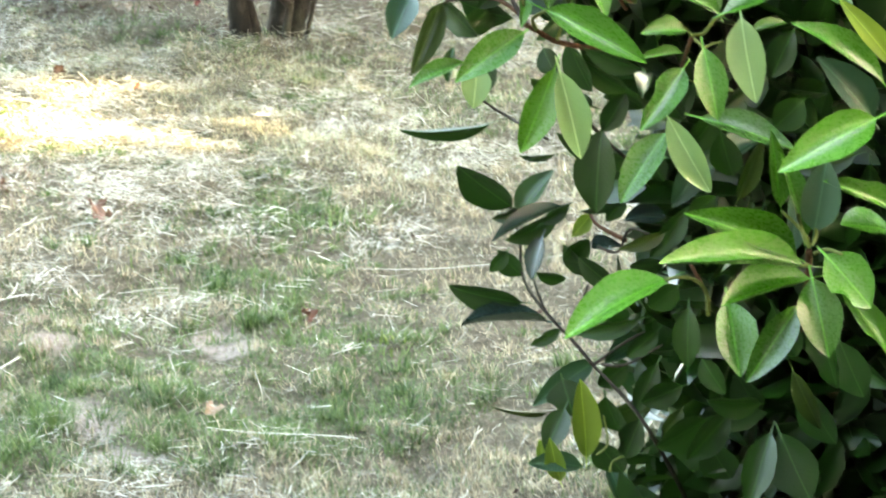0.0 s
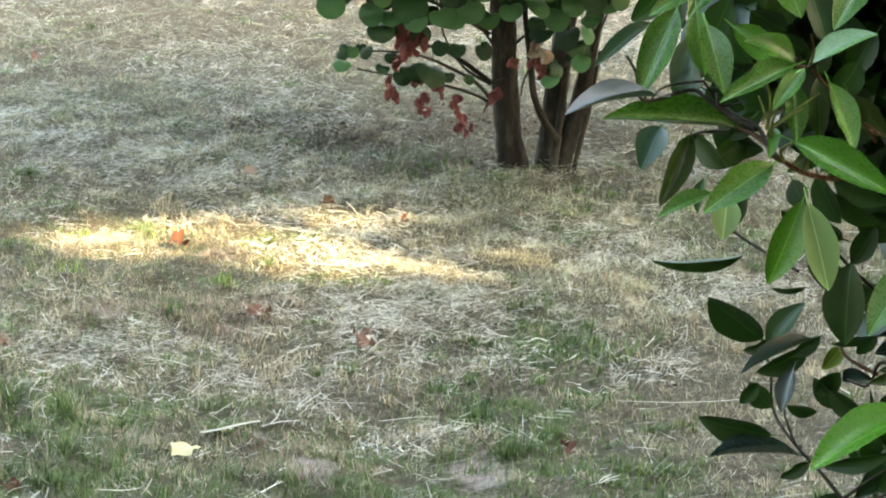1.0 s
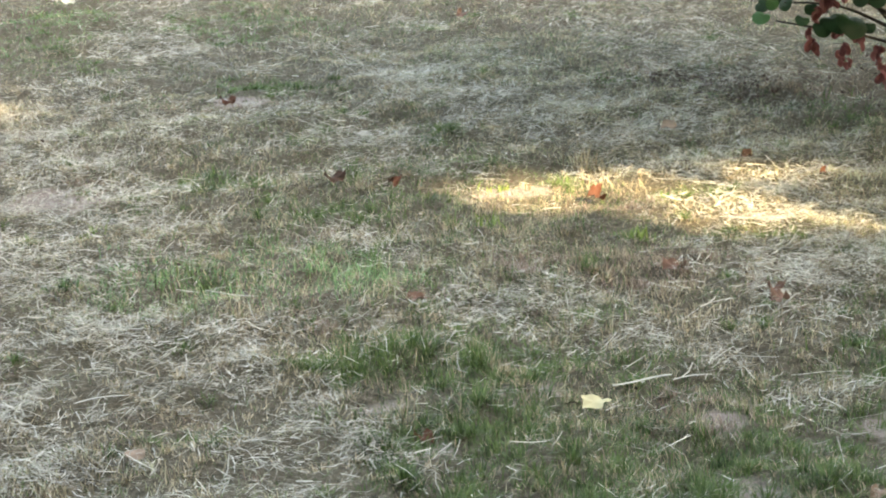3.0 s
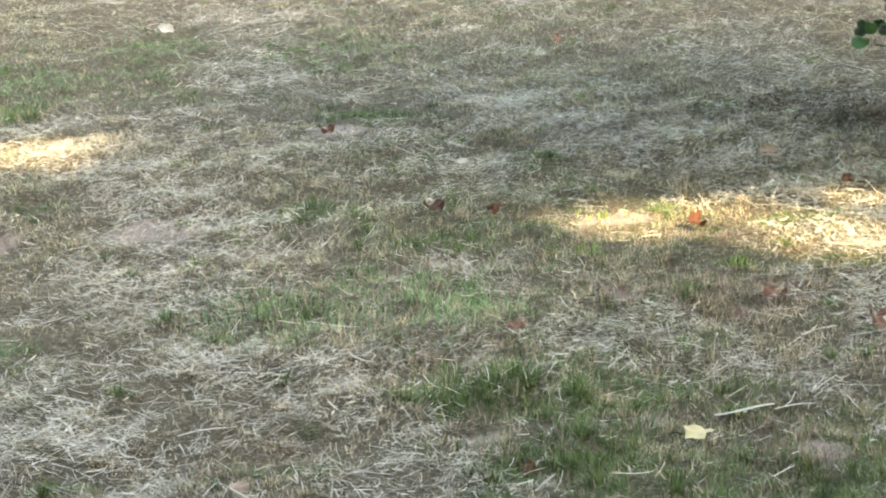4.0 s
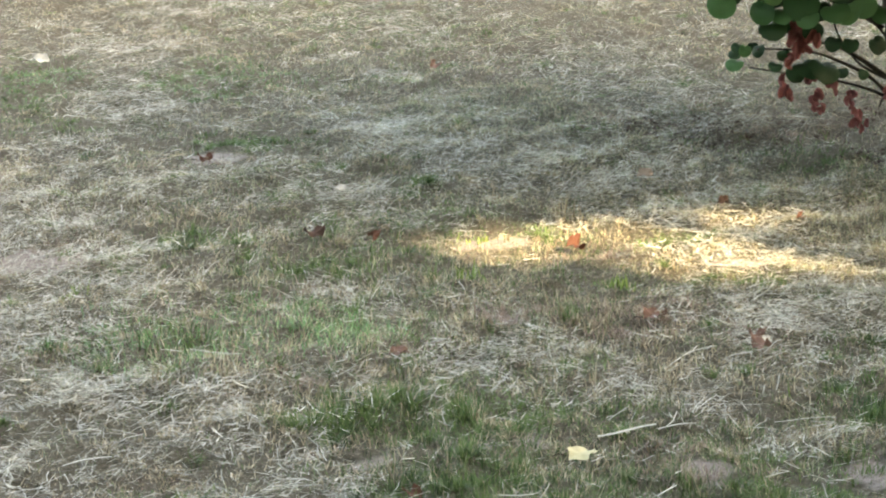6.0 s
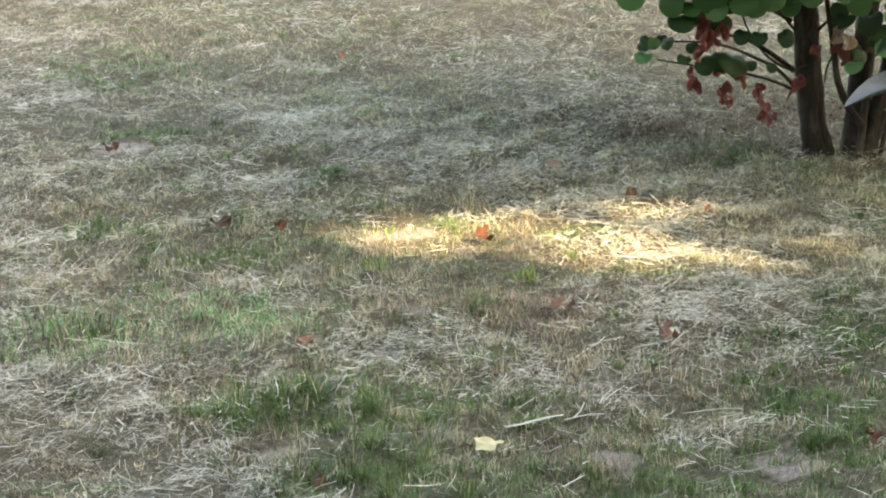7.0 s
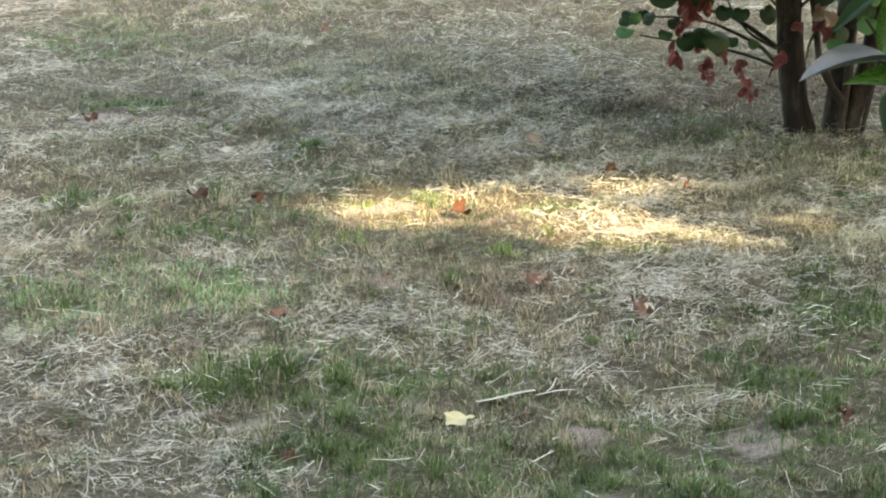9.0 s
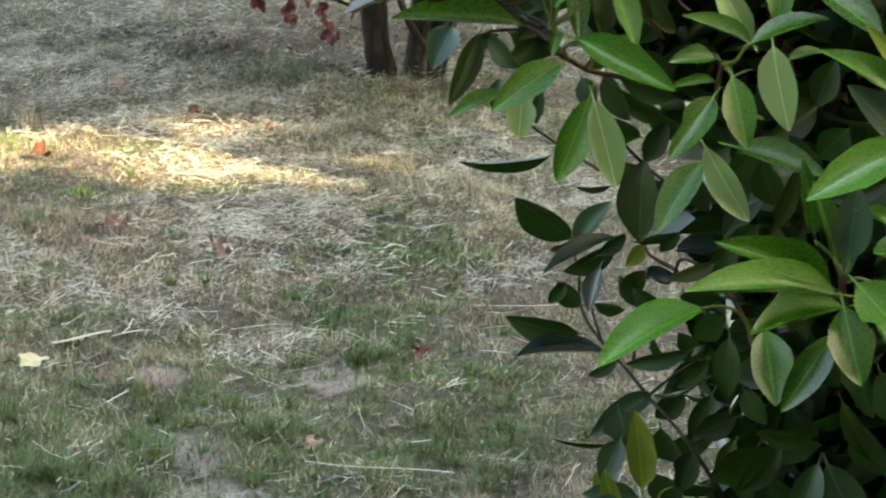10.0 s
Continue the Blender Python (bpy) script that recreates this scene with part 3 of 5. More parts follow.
def long_blade(x, y, turn, length, width, seed):
    r = random.Random(seed)
    verts, faces = [], []
    for j in range(9):
        u = j / 8 - 0.5
        w = width * 0.5 * (1 - 0.6 * abs(u) ** 1.5)
        a = Vector((length * u, 0.02 * length * math.sin(5 * u + seed), 0.014 + 0.003 * math.sin(3 * u + seed)))
        for s, dz in ((-1, 0.0), (0, 0.25), (1, 0.0)):
            verts.append(a + Vector((0, s * w, dz * w)))
    for j in range(8):
        for s in (0, 1):
            faces.append((j * 3 + s, j * 3 + s + 1, j * 3 + s + 4, j * 3 + s + 3))
    ob = new("dry_blade", mesh_of("dry_blade", verts, faces, STRAW))
    ob.matrix_basis = pose(x, y, float(lie(np.array(x), np.array(y))), 0, 0, turn)
    return tagged(ob, "long flat bleached grass blade lying on the lawn", "grass blade", "blades on the lawn")


for n, (x, y, turn, ln, wd) in enumerate(((0.105, 5.4, 25, 0.125, 0.011), (0.2, 5.46, 18, 0.08, 0.007), (-0.12, 5.5, -30, 0.1, 0.004), (0.3, 5.62, 8, 0.17, 0.004), (-0.75, 5.86, -12, 0.12, 0.005),
                                          (1.02, 5.62, 3, 0.3, 0.005), (0.6, 4.6, -20, 0.25, 0.005), (0.45, 5.5, 6, 0.12, 0.005), (-0.9, 5.2, 35, 0.1, 0.006), (-1.2, 5.4, -20, 0.12, 0.005), (0.3, 6.98, -12, 0.2, 0.006), (0.2, 7.1, 10, 0.16, 0.005), (0.42, 6.9, -40, 0.12, 0.005))):
    long_blade(x, y, turn, ln, wd, n)


# ---- fallen leaves ----
def fallen(x, y, size, turn, mat, label, curl=0.3, lift=0.02, lobes=0, tip=0.0, aspect=0.75, seed=1):
    """A dry leaf on the grass: a bent blade with a curled rim and a stalk."""
    r = random.Random(seed)
    verts, faces, rings, n = [Vector((0, 0, 0))], [], 4, 20
    for j in range(1, rings + 1):
        for i in range(n):
            q = 2 * math.pi * i / n
            rad = 0.5 * size * (1 - 0.28 * abs(math.sin(lobes * q / 2)) if lobes else 1 - 0.1 * math.cos(2 * q)) * (1 + r.uniform(-0.06, 0.06))
            u = j / rings
            px, py = rad * u * math.cos(q), rad * u * math.sin(q) * aspect
            verts.append(Vector((px, py, curl * size * u ** 2 * (0.3 + 0.5 * math.sin(2 * q + seed) + 0.3 * math.sin(5 * q + 2 * seed)) - 0.12 * size * abs(py) / size)))
    for i in range(n):
        faces.append((0, 1 + i, 1 + (i + 1) % n))
    for j in range(rings - 1):
        for i in range(n):
            a, b = 1 + j * n + i, 1 + j * n + (i + 1) % n
            faces.append((a, a + n, b + n, b))
    low = min(v.z for v in verts)
    me = mesh_of("fallen_leaf", [v - Vector((0, 0, low * 0.5)) for v in verts], faces, mat)
    ob = new("fallen_leaf", me)
    ob.matrix_basis = pose(x, y, float(lie(np.array(x), np.array(y))) + lift, tip, 0, turn)
    stalk = tube("leaf_stalk", [(-0.45 * size, 0, 0), (-0.65 * size, 0.05 * size, 0.03 * size), (-0.85 * size, 0.02 * size, 0)], 0.0013, 0.0008, TWIG, 5)
    part("leaf_stalk", stalk, ob)
    return tagged(ob, label, "leaf", "fallen leaves")


fallen(0.02, 5.23, 0.064, 8, CREAM, "cream-coloured fallen leaf lying flat on the grass", 0.16, 0.028, 5, 16, 0.8, 3)
fallen(-0.02, 6.92, 0.062, 65, EMBER, "crumpled rust-orange fallen leaf in the sun patch", 0.45, 0.024, 7, 38, 0.85, 12)
fallen(-0.28, 5.06, 0.045, -30, RUST, "small curled rust-red fallen leaf", 0.5, 0.015, 0, 20, 0.45, 6)
fallen(-0.67, 7.04, 0.06, 12, UMBER, "curled dark brown fallen leaf", 0.4, 0.018, 0, 20, 0.5, 7)
fallen(-0.52, 6.99, 0.045, 60, RUST, "small faded orange fallen leaf", 0.5, 0.02, 3, 30, 0.7, 8)
fallen(0.73, 5.3, 0.045, 75, RUST, "small orange fallen leaf tilted in the grass", 0.4, 0.02, 0, 40, 0.6, 9)
fallen(-0.52, 9.4, 0.06, 50, FOXED, "pinkish tan fallen leaf", 0.4, 0.02, 3, 35, 0.6, 10)
fallen(0.16, 7.68, 0.05, -20, PEACH, "pinkish tan fallen leaf", 0.3, 0.02, 0, 35, 0.6, 11)
fallen(-1.87, 9.53, 0.075, 5, PALE, "bleached pale fallen leaf", 0.3, 0.03, 3, 25, 0.7, 12)
fallen(-0.77, 4.87, 0.042, -15, PEACH, "pinkish tan fallen leaf", 0.15, 0.025, 0, 25, 0.6, 13)
fallen(0.38, 6.05, 0.05, 20, FOXED, "reddish brown shrivelled fallen leaf", 0.5, 0.015, 3, 20, 0.6, 14)
fallen(0.39, 5.94, 0.05, -35, FOXED, "small faded orange fallen leaf", 0.5, 0.01, 0, 15, 0.5, 15)
fallen(0.5, 4.74, 0.045, 40, PEACH, "pinkish tan fallen leaf", 0.35, 0.02, 0, 30, 0.5, 16)
fallen(0.36, 7.33, 0.035, 10, UMBER, "curled dark brown fallen leaf", 0.5, 0.02, 0, 30, 0.7, 17)
fallen(0.54, 7.09, 0.035, 70, RUST, "small faded orange fallen leaf", 0.4, 0.02, 3, 35, 0.7, 18)
fallen(-0.66, 7.6, 0.04, 15, PALE, "bleached pale fallen leaf", 0.2, 0.015, 0, 25, 0.5, 19)
fallen(-1.08, 7.98, 0.06, 15, RUST, "small faded orange fallen leaf", 0.4, 0.01, 3, 20, 0.6, 20)
fallen(0.46, 8.13, 0.035, 15, UMBER, "curled dark brown fallen leaf", 0.4, 0.01, 3, 20, 0.6, 21)
# This leaf and the next stand in for small russet patches of grass.
fallen(0.17, 6.21, 0.06, 5, FOXED, "small faded orange fallen leaf", 0.4, 0.008, 0, 15, 0.4, 22)
fallen(-0.37, 5.93, 0.05, 15, FOXED, "small faded orange fallen leaf", 0.3, 0.01, 0, 18, 0.5, 23)
fallen(0.4, 6.03, 0.03, 25, PALE, "bleached pale fallen leaf", 0.3, 0.015, 0, 30, 0.6, 24)


# ---- young tree with several stems, round leaves and withered red ones ----
def round_leaf_mesh(name, mat, seed):
    r = random.Random(seed)
    verts, faces, n = [Vector((0, 0.45, 0.03))], [], 14
    for ring in (0.55, 1.0):
        for i in range(n):
            q = 2 * math.pi * i / n - math.pi / 2
            rad = 0.5 * ring * (1 - 0.34 * max(0, math.cos(q + math.pi / 2)) ** 10 + r.uniform(-0.02, 0.02))
            verts.append(Vector((rad * math.cos(q), 0.45 + rad * math.sin(q) * 0.95, -0.16 * ring ** 2 + 0.1 * ring * abs(math.cos(q)) + r.uniform(-0.02, 0.02))))
    for i in range(n):
        faces.append((0, 1 + i, 1 + (i + 1) % n))
        faces.append((1 + i, 1 + n + i, 1 + n + (i + 1) % n, 1 + (i + 1) % n))
    k0 = len(verts)
    verts += [Vector((-0.012, 0.12, 0)), Vector((0.012, 0.12, 0)), Vector((0.01, -0.28, 0.1)), Vector((-0.01, -0.28, 0.1))]
    faces.append((k0, k0 + 1, k0 + 2, k0 + 3))
    return mesh_of(name, verts, faces, mat)


def crumple_mesh(name, mat, seed):
    r = random.Random(seed)
    verts, faces, n = [], [], 6
    for j in range(n):
        for i in range(n):
            u, v = i / (n - 1) - 0.5, j / (n - 1)
            w = 0.75 * math.sin(math.pi * (0.12 + 0.8 * v)) ** 0.8
            verts.append(Vector((u * w + r.uniform(-0.06, 0.06), -v + r.uniform(-0.04, 0.04), 0.28 * math.sin(7 * u + seed) * w + 0.2 * math.sin(5 * v + seed) + r.uniform(-0.12, 0.12))))
    for j in range(n - 1):
        for i in range(n - 1):
            a = j * n + i
            faces.append((a, a + 1, a + n + 1, a + n))
    return mesh_of(name, verts, faces, mat)


tree = thing("young_tree", 0.9, 7.83, 0, "multi-stemmed young tree with round green leaves and withered red leaves", "tree")
TB = Matrix.Translation((-0.9, -7.83, 0))


def at_tree(pts):
    return [TB @ Vector(p) for p in pts]


def stem(name, pts, r0, r1, mat, sides, seed, label=""):
    part(name, tube(name, at_tree(pts), r0, r1, mat, sides, 0.08, seed), tree, label)


stem("trunk", [(0.888, 7.830, -0.056), (0.882, 7.830, -0.000), (0.868, 7.830, 0.126), (0.853, 7.830, 0.283), (0.840, 7.830, 0.470), (0.818, 7.830, 0.699), (0.763, 7.830, 0.970)], 0.04, 0.03, TRUNK, 14, 1, "dark upright main stem")
stem("trunk", [(0.928, 7.810, -0.043), (0.912, 7.810, 0.020), (0.886, 7.810, 0.115), (0.872, 7.820, 0.207), (0.862, 7.830, 0.299)], 0.017, 0.012, TRUNK, 10, 2, "paler stem grown against the main one")
stem("trunk", [(0.973, 7.830, -0.055), (0.977, 7.830, 0.017), (0.989, 7.830, 0.104), (0.999, 7.830, 0.239), (1.014, 7.830, 0.395), (1.031, 7.830, 0.566), (1.056, 7.830, 0.872)], 0.038, 0.024, TRUNK, 12, 3)
stem("trunk", [(1.005, 7.800, -0.043), (1.014, 7.800, 0.021), (1.041, 7.820, 0.107), (1.070, 7.840, 0.222), (1.097, 7.860, 0.376), (1.133, 7.900, 0.558), (1.204, 8.000, 0.858)], 0.03, 0.016, TRUNK, 12, 4)
stem("branch", [(0.991, 7.770, -0.034), (0.991, 7.770, 0.030), (0.999, 7.770, 0.101), (1.007, 7.780, 0.177), (1.020, 7.800, 0.291)], 0.013, 0.008, TRUNK, 8, 5, "thin pale side stem")
stem("branch", [(0.995, 7.760, 0.101), (0.971, 7.760, 0.132), (0.944, 7.760, 0.179), (0.926, 7.760, 0.235), (0.915, 7.770, 0.326), (0.899, 7.780, 0.432), (0.888, 7.800, 0.598)], 0.012, 0.007, TRUNK, 8, 6, "crooked thin side stem")
stem("branch", [(1.045, 7.780, -0.027), (1.054, 7.780, 0.044), (1.075, 7.800, 0.127), (1.093, 7.820, 0.195), (1.115, 7.840, 0.333)], 0.008, 0.005, TWIG, 7, 7)
stem("branch", [(0.815, 7.830, 0.242), (0.768, 7.800, 0.281), (0.703, 7.770, 0.327), (0.655, 7.750, 0.348), (0.599, 7.730, 0.361)], 0.008, 0.0035, TWIG, 7, 8)
stem("branch", [(0.814, 7.830, 0.201), (0.772, 7.800, 0.246), (0.704, 7.770, 0.288), (0.625, 7.750, 0.323), (0.546, 7.720, 0.340), (0.462, 7.700, 0.345)], 0.006, 0.002, TWIG, 7, 9)
stem("branch", [(0.814, 7.830, 0.188), (0.763, 7.800, 0.215), (0.690, 7.770, 0.241), (0.611, 7.750, 0.262), (0.533, 7.720, 0.277), (0.443, 7.700, 0.296)], 0.005, 0.002, TWIG, 7, 10)
stem("branch", [(0.820, 7.830, 0.195), (0.805, 7.800, 0.184), (0.796, 7.790, 0.164)], 0.004, 0.002, TWIG, 6, 11)
stem("branch", [(0.821, 7.830, 0.345), (0.789, 7.800, 0.387), (0.759, 7.780, 0.414), (0.741, 7.770, 0.454)], 0.0045, 0.0025, TWIG, 6, 12)
stem("branch", [(0.869, 7.830, 0.338), (0.903, 7.800, 0.379), (0.946, 7.780, 0.414), (0.988, 7.760, 0.465)], 0.0045, 0.0025, TWIG, 6, 13)
stem("branch", [(0.916, 7.770, 0.295), (0.898, 7.760, 0.257), (0.892, 7.750, 0.220)], 0.0035, 0.002, TWIG, 6, 14)
stem("branch", [(0.873, 7.830, 0.252), (0.836, 7.780, 0.261), (0.806, 7.760, 0.248)], 0.003, 0.002, TWIG, 6, 15)
stem("branch", [(0.816, 7.830, 0.236), (0.736, 7.790, 0.291), (0.676, 7.750, 0.387), (0.647, 7.720, 0.513)], 0.004, 0.002, TWIG, 6, 16)
stem("branch", [(0.808, 7.830, 0.376), (0.700, 7.780, 0.444), (0.605, 7.750, 0.485), (0.480, 7.700, 0.512), (0.360, 7.680, 0.506)], 0.006, 0.0025, TWIG, 7, 17)
stem("branch", [(1.082, 7.840, 0.301), (1.104, 7.800, 0.386), (1.132, 7.750, 0.487)], 0.0045, 0.002, TWIG, 6, 18)

ROUND_MESHES = {m: [round_leaf_mesh("leaf", m, s) for s in range(4)] for m in (ROUND, DEEP)}
CRUMPLES = [crumple_mesh("withered_leaf", WITHERED, s) for s in range(5)]
DRY_CLUSTER = [crumple_mesh("dry_leaf", PEACH, s + 5) for s in range(2)]
rt = random.Random(21)


def tree_leaf(x, y, z, size, mat=None):
    """A round leaf that hangs from its stalk about the place given."""
    turn = pose(x - 0.9, y - 7.83, z + 0.4 * size, rt.uniform(35, 85), rt.uniform(-22, 22), rt.uniform(-45, 45))
    part("leaf", rt.choice(ROUND_MESHES[mat or ROUND]), tree, "", turn @ Matrix.Rotation(math.pi, 4, "Z") @ Matrix.Scale(size, 4))


def withered(x, y, z, size, meshes, label, tall=1.0):
    m = pose(x - 0.9 + rt.uniform(-0.006, 0.006), y - 7.83 + rt.uniform(-0.02, 0.02), z + 0.5 * size * tall, rt.uniform(70, 105), rt.uniform(-35, 35), rt.uniform(-70, 70))
    part(meshes[0].name.split(".")[0], rt.choice(meshes), tree, label, m @ Matrix.Diagonal((size, size * tall, size, 1)))


for x, z, size in ((0.372, 0.477, 0.080), (0.473, 0.458, 0.077), (0.526, 0.438, 0.070), (0.573, 0.475, 0.100), (0.605, 0.436, 0.067), (0.650, 0.443, 0.083), (0.696, 0.453, 0.087), (0.748, 0.469, 0.077), (0.795, 0.437, 0.060), (0.842, 0.468, 0.067), (0.905, 0.478, 0.077), (0.973, 0.449, 0.077), (1.023, 0.484, 0.070), (1.071, 0.445, 0.060), (1.127, 0.486, 0.070), (0.412, 0.308, 0.050), (0.435, 0.345, 0.040), (1.048, 0.331, 0.057), (1.057, 0.405, 0.060), (0.963, 0.278, 0.053)):
    tree_leaf(x, 7.68 + rt.uniform(-0.03, 0.03), z, size)
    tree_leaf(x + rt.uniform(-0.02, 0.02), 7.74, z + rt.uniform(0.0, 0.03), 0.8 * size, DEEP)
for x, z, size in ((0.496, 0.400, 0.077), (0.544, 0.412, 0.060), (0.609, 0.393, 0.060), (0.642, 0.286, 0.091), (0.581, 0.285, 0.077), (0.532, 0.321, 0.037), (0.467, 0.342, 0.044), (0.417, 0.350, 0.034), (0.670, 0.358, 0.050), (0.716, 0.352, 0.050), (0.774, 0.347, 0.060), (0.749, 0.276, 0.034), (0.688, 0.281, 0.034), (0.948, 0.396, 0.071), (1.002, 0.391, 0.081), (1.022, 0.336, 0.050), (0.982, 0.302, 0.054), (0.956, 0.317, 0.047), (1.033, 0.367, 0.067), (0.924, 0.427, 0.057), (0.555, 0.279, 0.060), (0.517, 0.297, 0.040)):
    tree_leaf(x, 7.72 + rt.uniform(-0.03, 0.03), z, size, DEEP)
for n in range(150):
    x = rt.uniform(0.36, 1.3)
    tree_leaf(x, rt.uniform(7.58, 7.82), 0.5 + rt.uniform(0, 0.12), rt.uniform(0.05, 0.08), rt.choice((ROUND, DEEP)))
for x, z, size in ((0.566, 0.390, 0.057), (0.578, 0.350, 0.050), (0.617, 0.372, 0.040), (0.552, 0.313, 0.044), (0.532, 0.247, 0.044), (0.539, 0.221, 0.037), (0.602, 0.262, 0.040), (0.617, 0.207, 0.037), (0.623, 0.176, 0.030), (0.663, 0.247, 0.040), (0.710, 0.208, 0.037), (0.709, 0.180, 0.030), (0.736, 0.153, 0.037), (0.743, 0.134, 0.027), (0.813, 0.228, 0.040), (0.867, 0.312, 0.033), (0.934, 0.295, 0.040), (0.943, 0.267, 0.033), (0.559, 0.368, 0.044), (0.926, 0.320, 0.037)):
    for n in range(3):
        withered(x + rt.uniform(-0.008, 0.008), 7.7, z + rt.uniform(-0.012, 0.01), 0.8 * size, CRUMPLES, "withered salmon-red leaf", rt.uniform(0.9, 1.3))
for x, z, size in ((0.920, 0.357, 0.047), (0.939, 0.348, 0.043), (0.957, 0.339, 0.040), (0.927, 0.369, 0.040)):
    withered(x, 7.66, z, size, DRY_CLUSTER, "bleached pinkish dry leaf")

r = np.random.default_rng(31)
p = r.normal(0, 1, (9000, 3))
p = p / np.linalg.norm(p, axis=1)[:, None] * (r.random((9000, 1)) ** 0.4) * np.array([1.45, 1.15, 0.85]) + np.array([0.9, 7.9, 1.35])
p = p[p[:, 2] > 0.58] - np.array([0.9, 7.83, 0])
part("crown", leaf_cloud("crown", p, r.uniform(0.05, 0.09, len(p)), ROUND, r, 0.6, 0.95), tree, "dense crown of round green leaves", kind="stuff")


# ---- evergreen bush near the camera ----
def blade_leaf(name, mat, seed, bite=False):
    """A stiff pointed oval leaf with a folded midrib, a fine-toothed rim and a short stalk."""
    r = random.Random(seed)
    full, peak = r.uniform(0.88, 1.0), r.uniform(0.42, 0.52)
    rows = [(-0.2, 0.02), (-0.02, 0.026)]
    for v in (0.04, 0.11, 0.2, 0.32, 0.45, 0.58, 0.7, 0.81, 0.9, 0.96, 1.0):
        u = v / peak if v < peak else (1 - v) / (1 - peak)
        rows.append((v, max(0.006, 0.5 * full * math.sin(math.pi / 2 * min(1, u)) ** (0.62 if v < peak else 0.74))))
    sag, fold, twist = r.uniform(0.12, 0.38), r.uniform(0.3, 0.6), r.uniform(-0.5, 0.5)
    verts, uvs, faces = [], [], []
    for j, (v, hw) in enumerate(rows):
        for i, u in enumerate((-1, -0.5, 0, 0.5, 1)):
            edge = abs(u) == 1 and v > 0
            wave = 0.03 * math.sin(9 * v + seed + u) * (0.4 + 0.6 * abs(u))
            hh = hw * (1 + (r.uniform(-0.045, 0.03) if edge else 0))
            if bite and edge and u > 0 and 0.55 < v < 0.8:
                hh *= 0.74
            x = u * hh
            z = fold * (0.25 * abs(u) + 0.6 * u * u) * hw * 1.0 - sag * max(v, 0) ** 2 + wave * 0.4 + twist * x * max(v, 0) * 0.4
            verts.append(Vector((x, v, z)))
            uvs.append((0.5 + 0.5 * u * hh * 2 if v >= 0 else 0.5, max(v, 0)))
    for j in range(len(rows) - 1):
        for i in range(4):
            a = j * 5 + i
            faces.append((a, a + 1, a + 6, a + 5))
    return mesh_of(name, verts, faces, mat, True, uvs)


def shapes(mat, count, first, bitten=-1):
    return [blade_leaf("leaf", mat, first + s, s == bitten) for s in range(count)]


# lit, sky-facing, silvery (sky in the colour), shaded (shade in the colour), pale underside, olive, bluish, yellowing,
# young and glinting leaves: shapes and the way that they face
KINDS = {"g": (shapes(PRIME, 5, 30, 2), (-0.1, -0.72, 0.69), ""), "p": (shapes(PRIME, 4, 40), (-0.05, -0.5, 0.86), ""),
         "s": (shapes(SKY_SHEEN, 3, 50), (0.05, -0.22, 0.97), "leaf with a silvery sky sheen"), "d": (shapes(SHADED, 5, 0, 3), (-0.4, -0.85, -0.35), ""),
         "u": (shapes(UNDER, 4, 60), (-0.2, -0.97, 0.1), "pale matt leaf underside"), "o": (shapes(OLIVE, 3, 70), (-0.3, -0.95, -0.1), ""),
         "t": (shapes(BLUISH, 3, 80), (-0.1, -0.72, 0.68), ""), "v": (shapes(FADED, 2, 17), (-0.15, -0.95, 0.25), "yellowing leaf"),
         "y": (shapes(YOUNG, 4, 9, 1), (-0.15, -0.92, 0.35), ""), "b": (shapes(SHADED, 3, 90), (-0.1, -0.55, 0.83), "")}
BUSH = Vector((1.05, 3.2, 0.0))
bush = thing("evergreen_bush", *BUSH, "dense evergreen bush with glossy pointed oval green leaves", "bush")
rb = random.Random(5)


def leaf(kind, base, tip, width):
    """One leaf of the bush from the end of its stalk to its point."""
    a, b = Vector(base), Vector(tip)
    ax = b - a
    size = ax.length
    ax.normalize()
    meshes, facing, label = KINDS[kind]
    n = Vector(facing)
    n = (n - ax * n.dot(ax)).normalized()
    n = Matrix.Rotation(radians(rb.uniform(-14, 14)), 3, ax) @ n
    m = Matrix((ax.cross(n) * width, ax * size, n * size * 0.8)).transposed().to_4x4()
    m.translation = a - BUSH
    part("leaf", rb.choice(meshes), bush, label, m)


def twig(name, pts, r0, r1, mat, seed):
    part(name, tube(name, [Vector(p) - BUSH for p in pts], r0, r1, mat, 7, 0.12, seed), bush)


# leaves of the twig that reaches out at the top
leaf("g", (0.606, 3.120, 1.043), (0.471, 3.080, 1.071), 0.040)
leaf("s", (0.489, 2.920, 1.111), (0.403, 2.900, 1.117), 0.032)
leaf("t", (0.535, 3.160, 1.034), (0.511, 3.120, 1.005), 0.038)
leaf("o", (0.556, 3.100, 1.038), (0.524, 3.060, 0.975), 0.029)
leaf("d", (0.581, 3.200, 1.019), (0.597, 3.160, 0.991), 0.036)
leaf("d", (0.617, 3.300, 1.001), (0.665, 3.280, 0.980), 0.042)
leaf("g", (0.634, 3.060, 1.017), (0.566, 3.020, 0.986), 0.036)
leaf("g", (0.586, 3.120, 0.973), (0.529, 3.100, 0.963), 0.022)
leaf("d", (0.654, 3.300, 0.999), (0.611, 3.260, 0.972), 0.034)
leaf("u", (0.617, 3.200, 0.953), (0.612, 3.180, 0.913), 0.034)
leaf("d", (0.645, 3.250, 0.948), (0.637, 3.240, 0.914), 0.016)
leaf("d", (0.598, 3.240, 0.963), (0.587, 3.220, 0.932), 0.015)
leaf("d", (0.699, 3.520, 0.812), (0.594, 3.500, 0.795), 0.018)
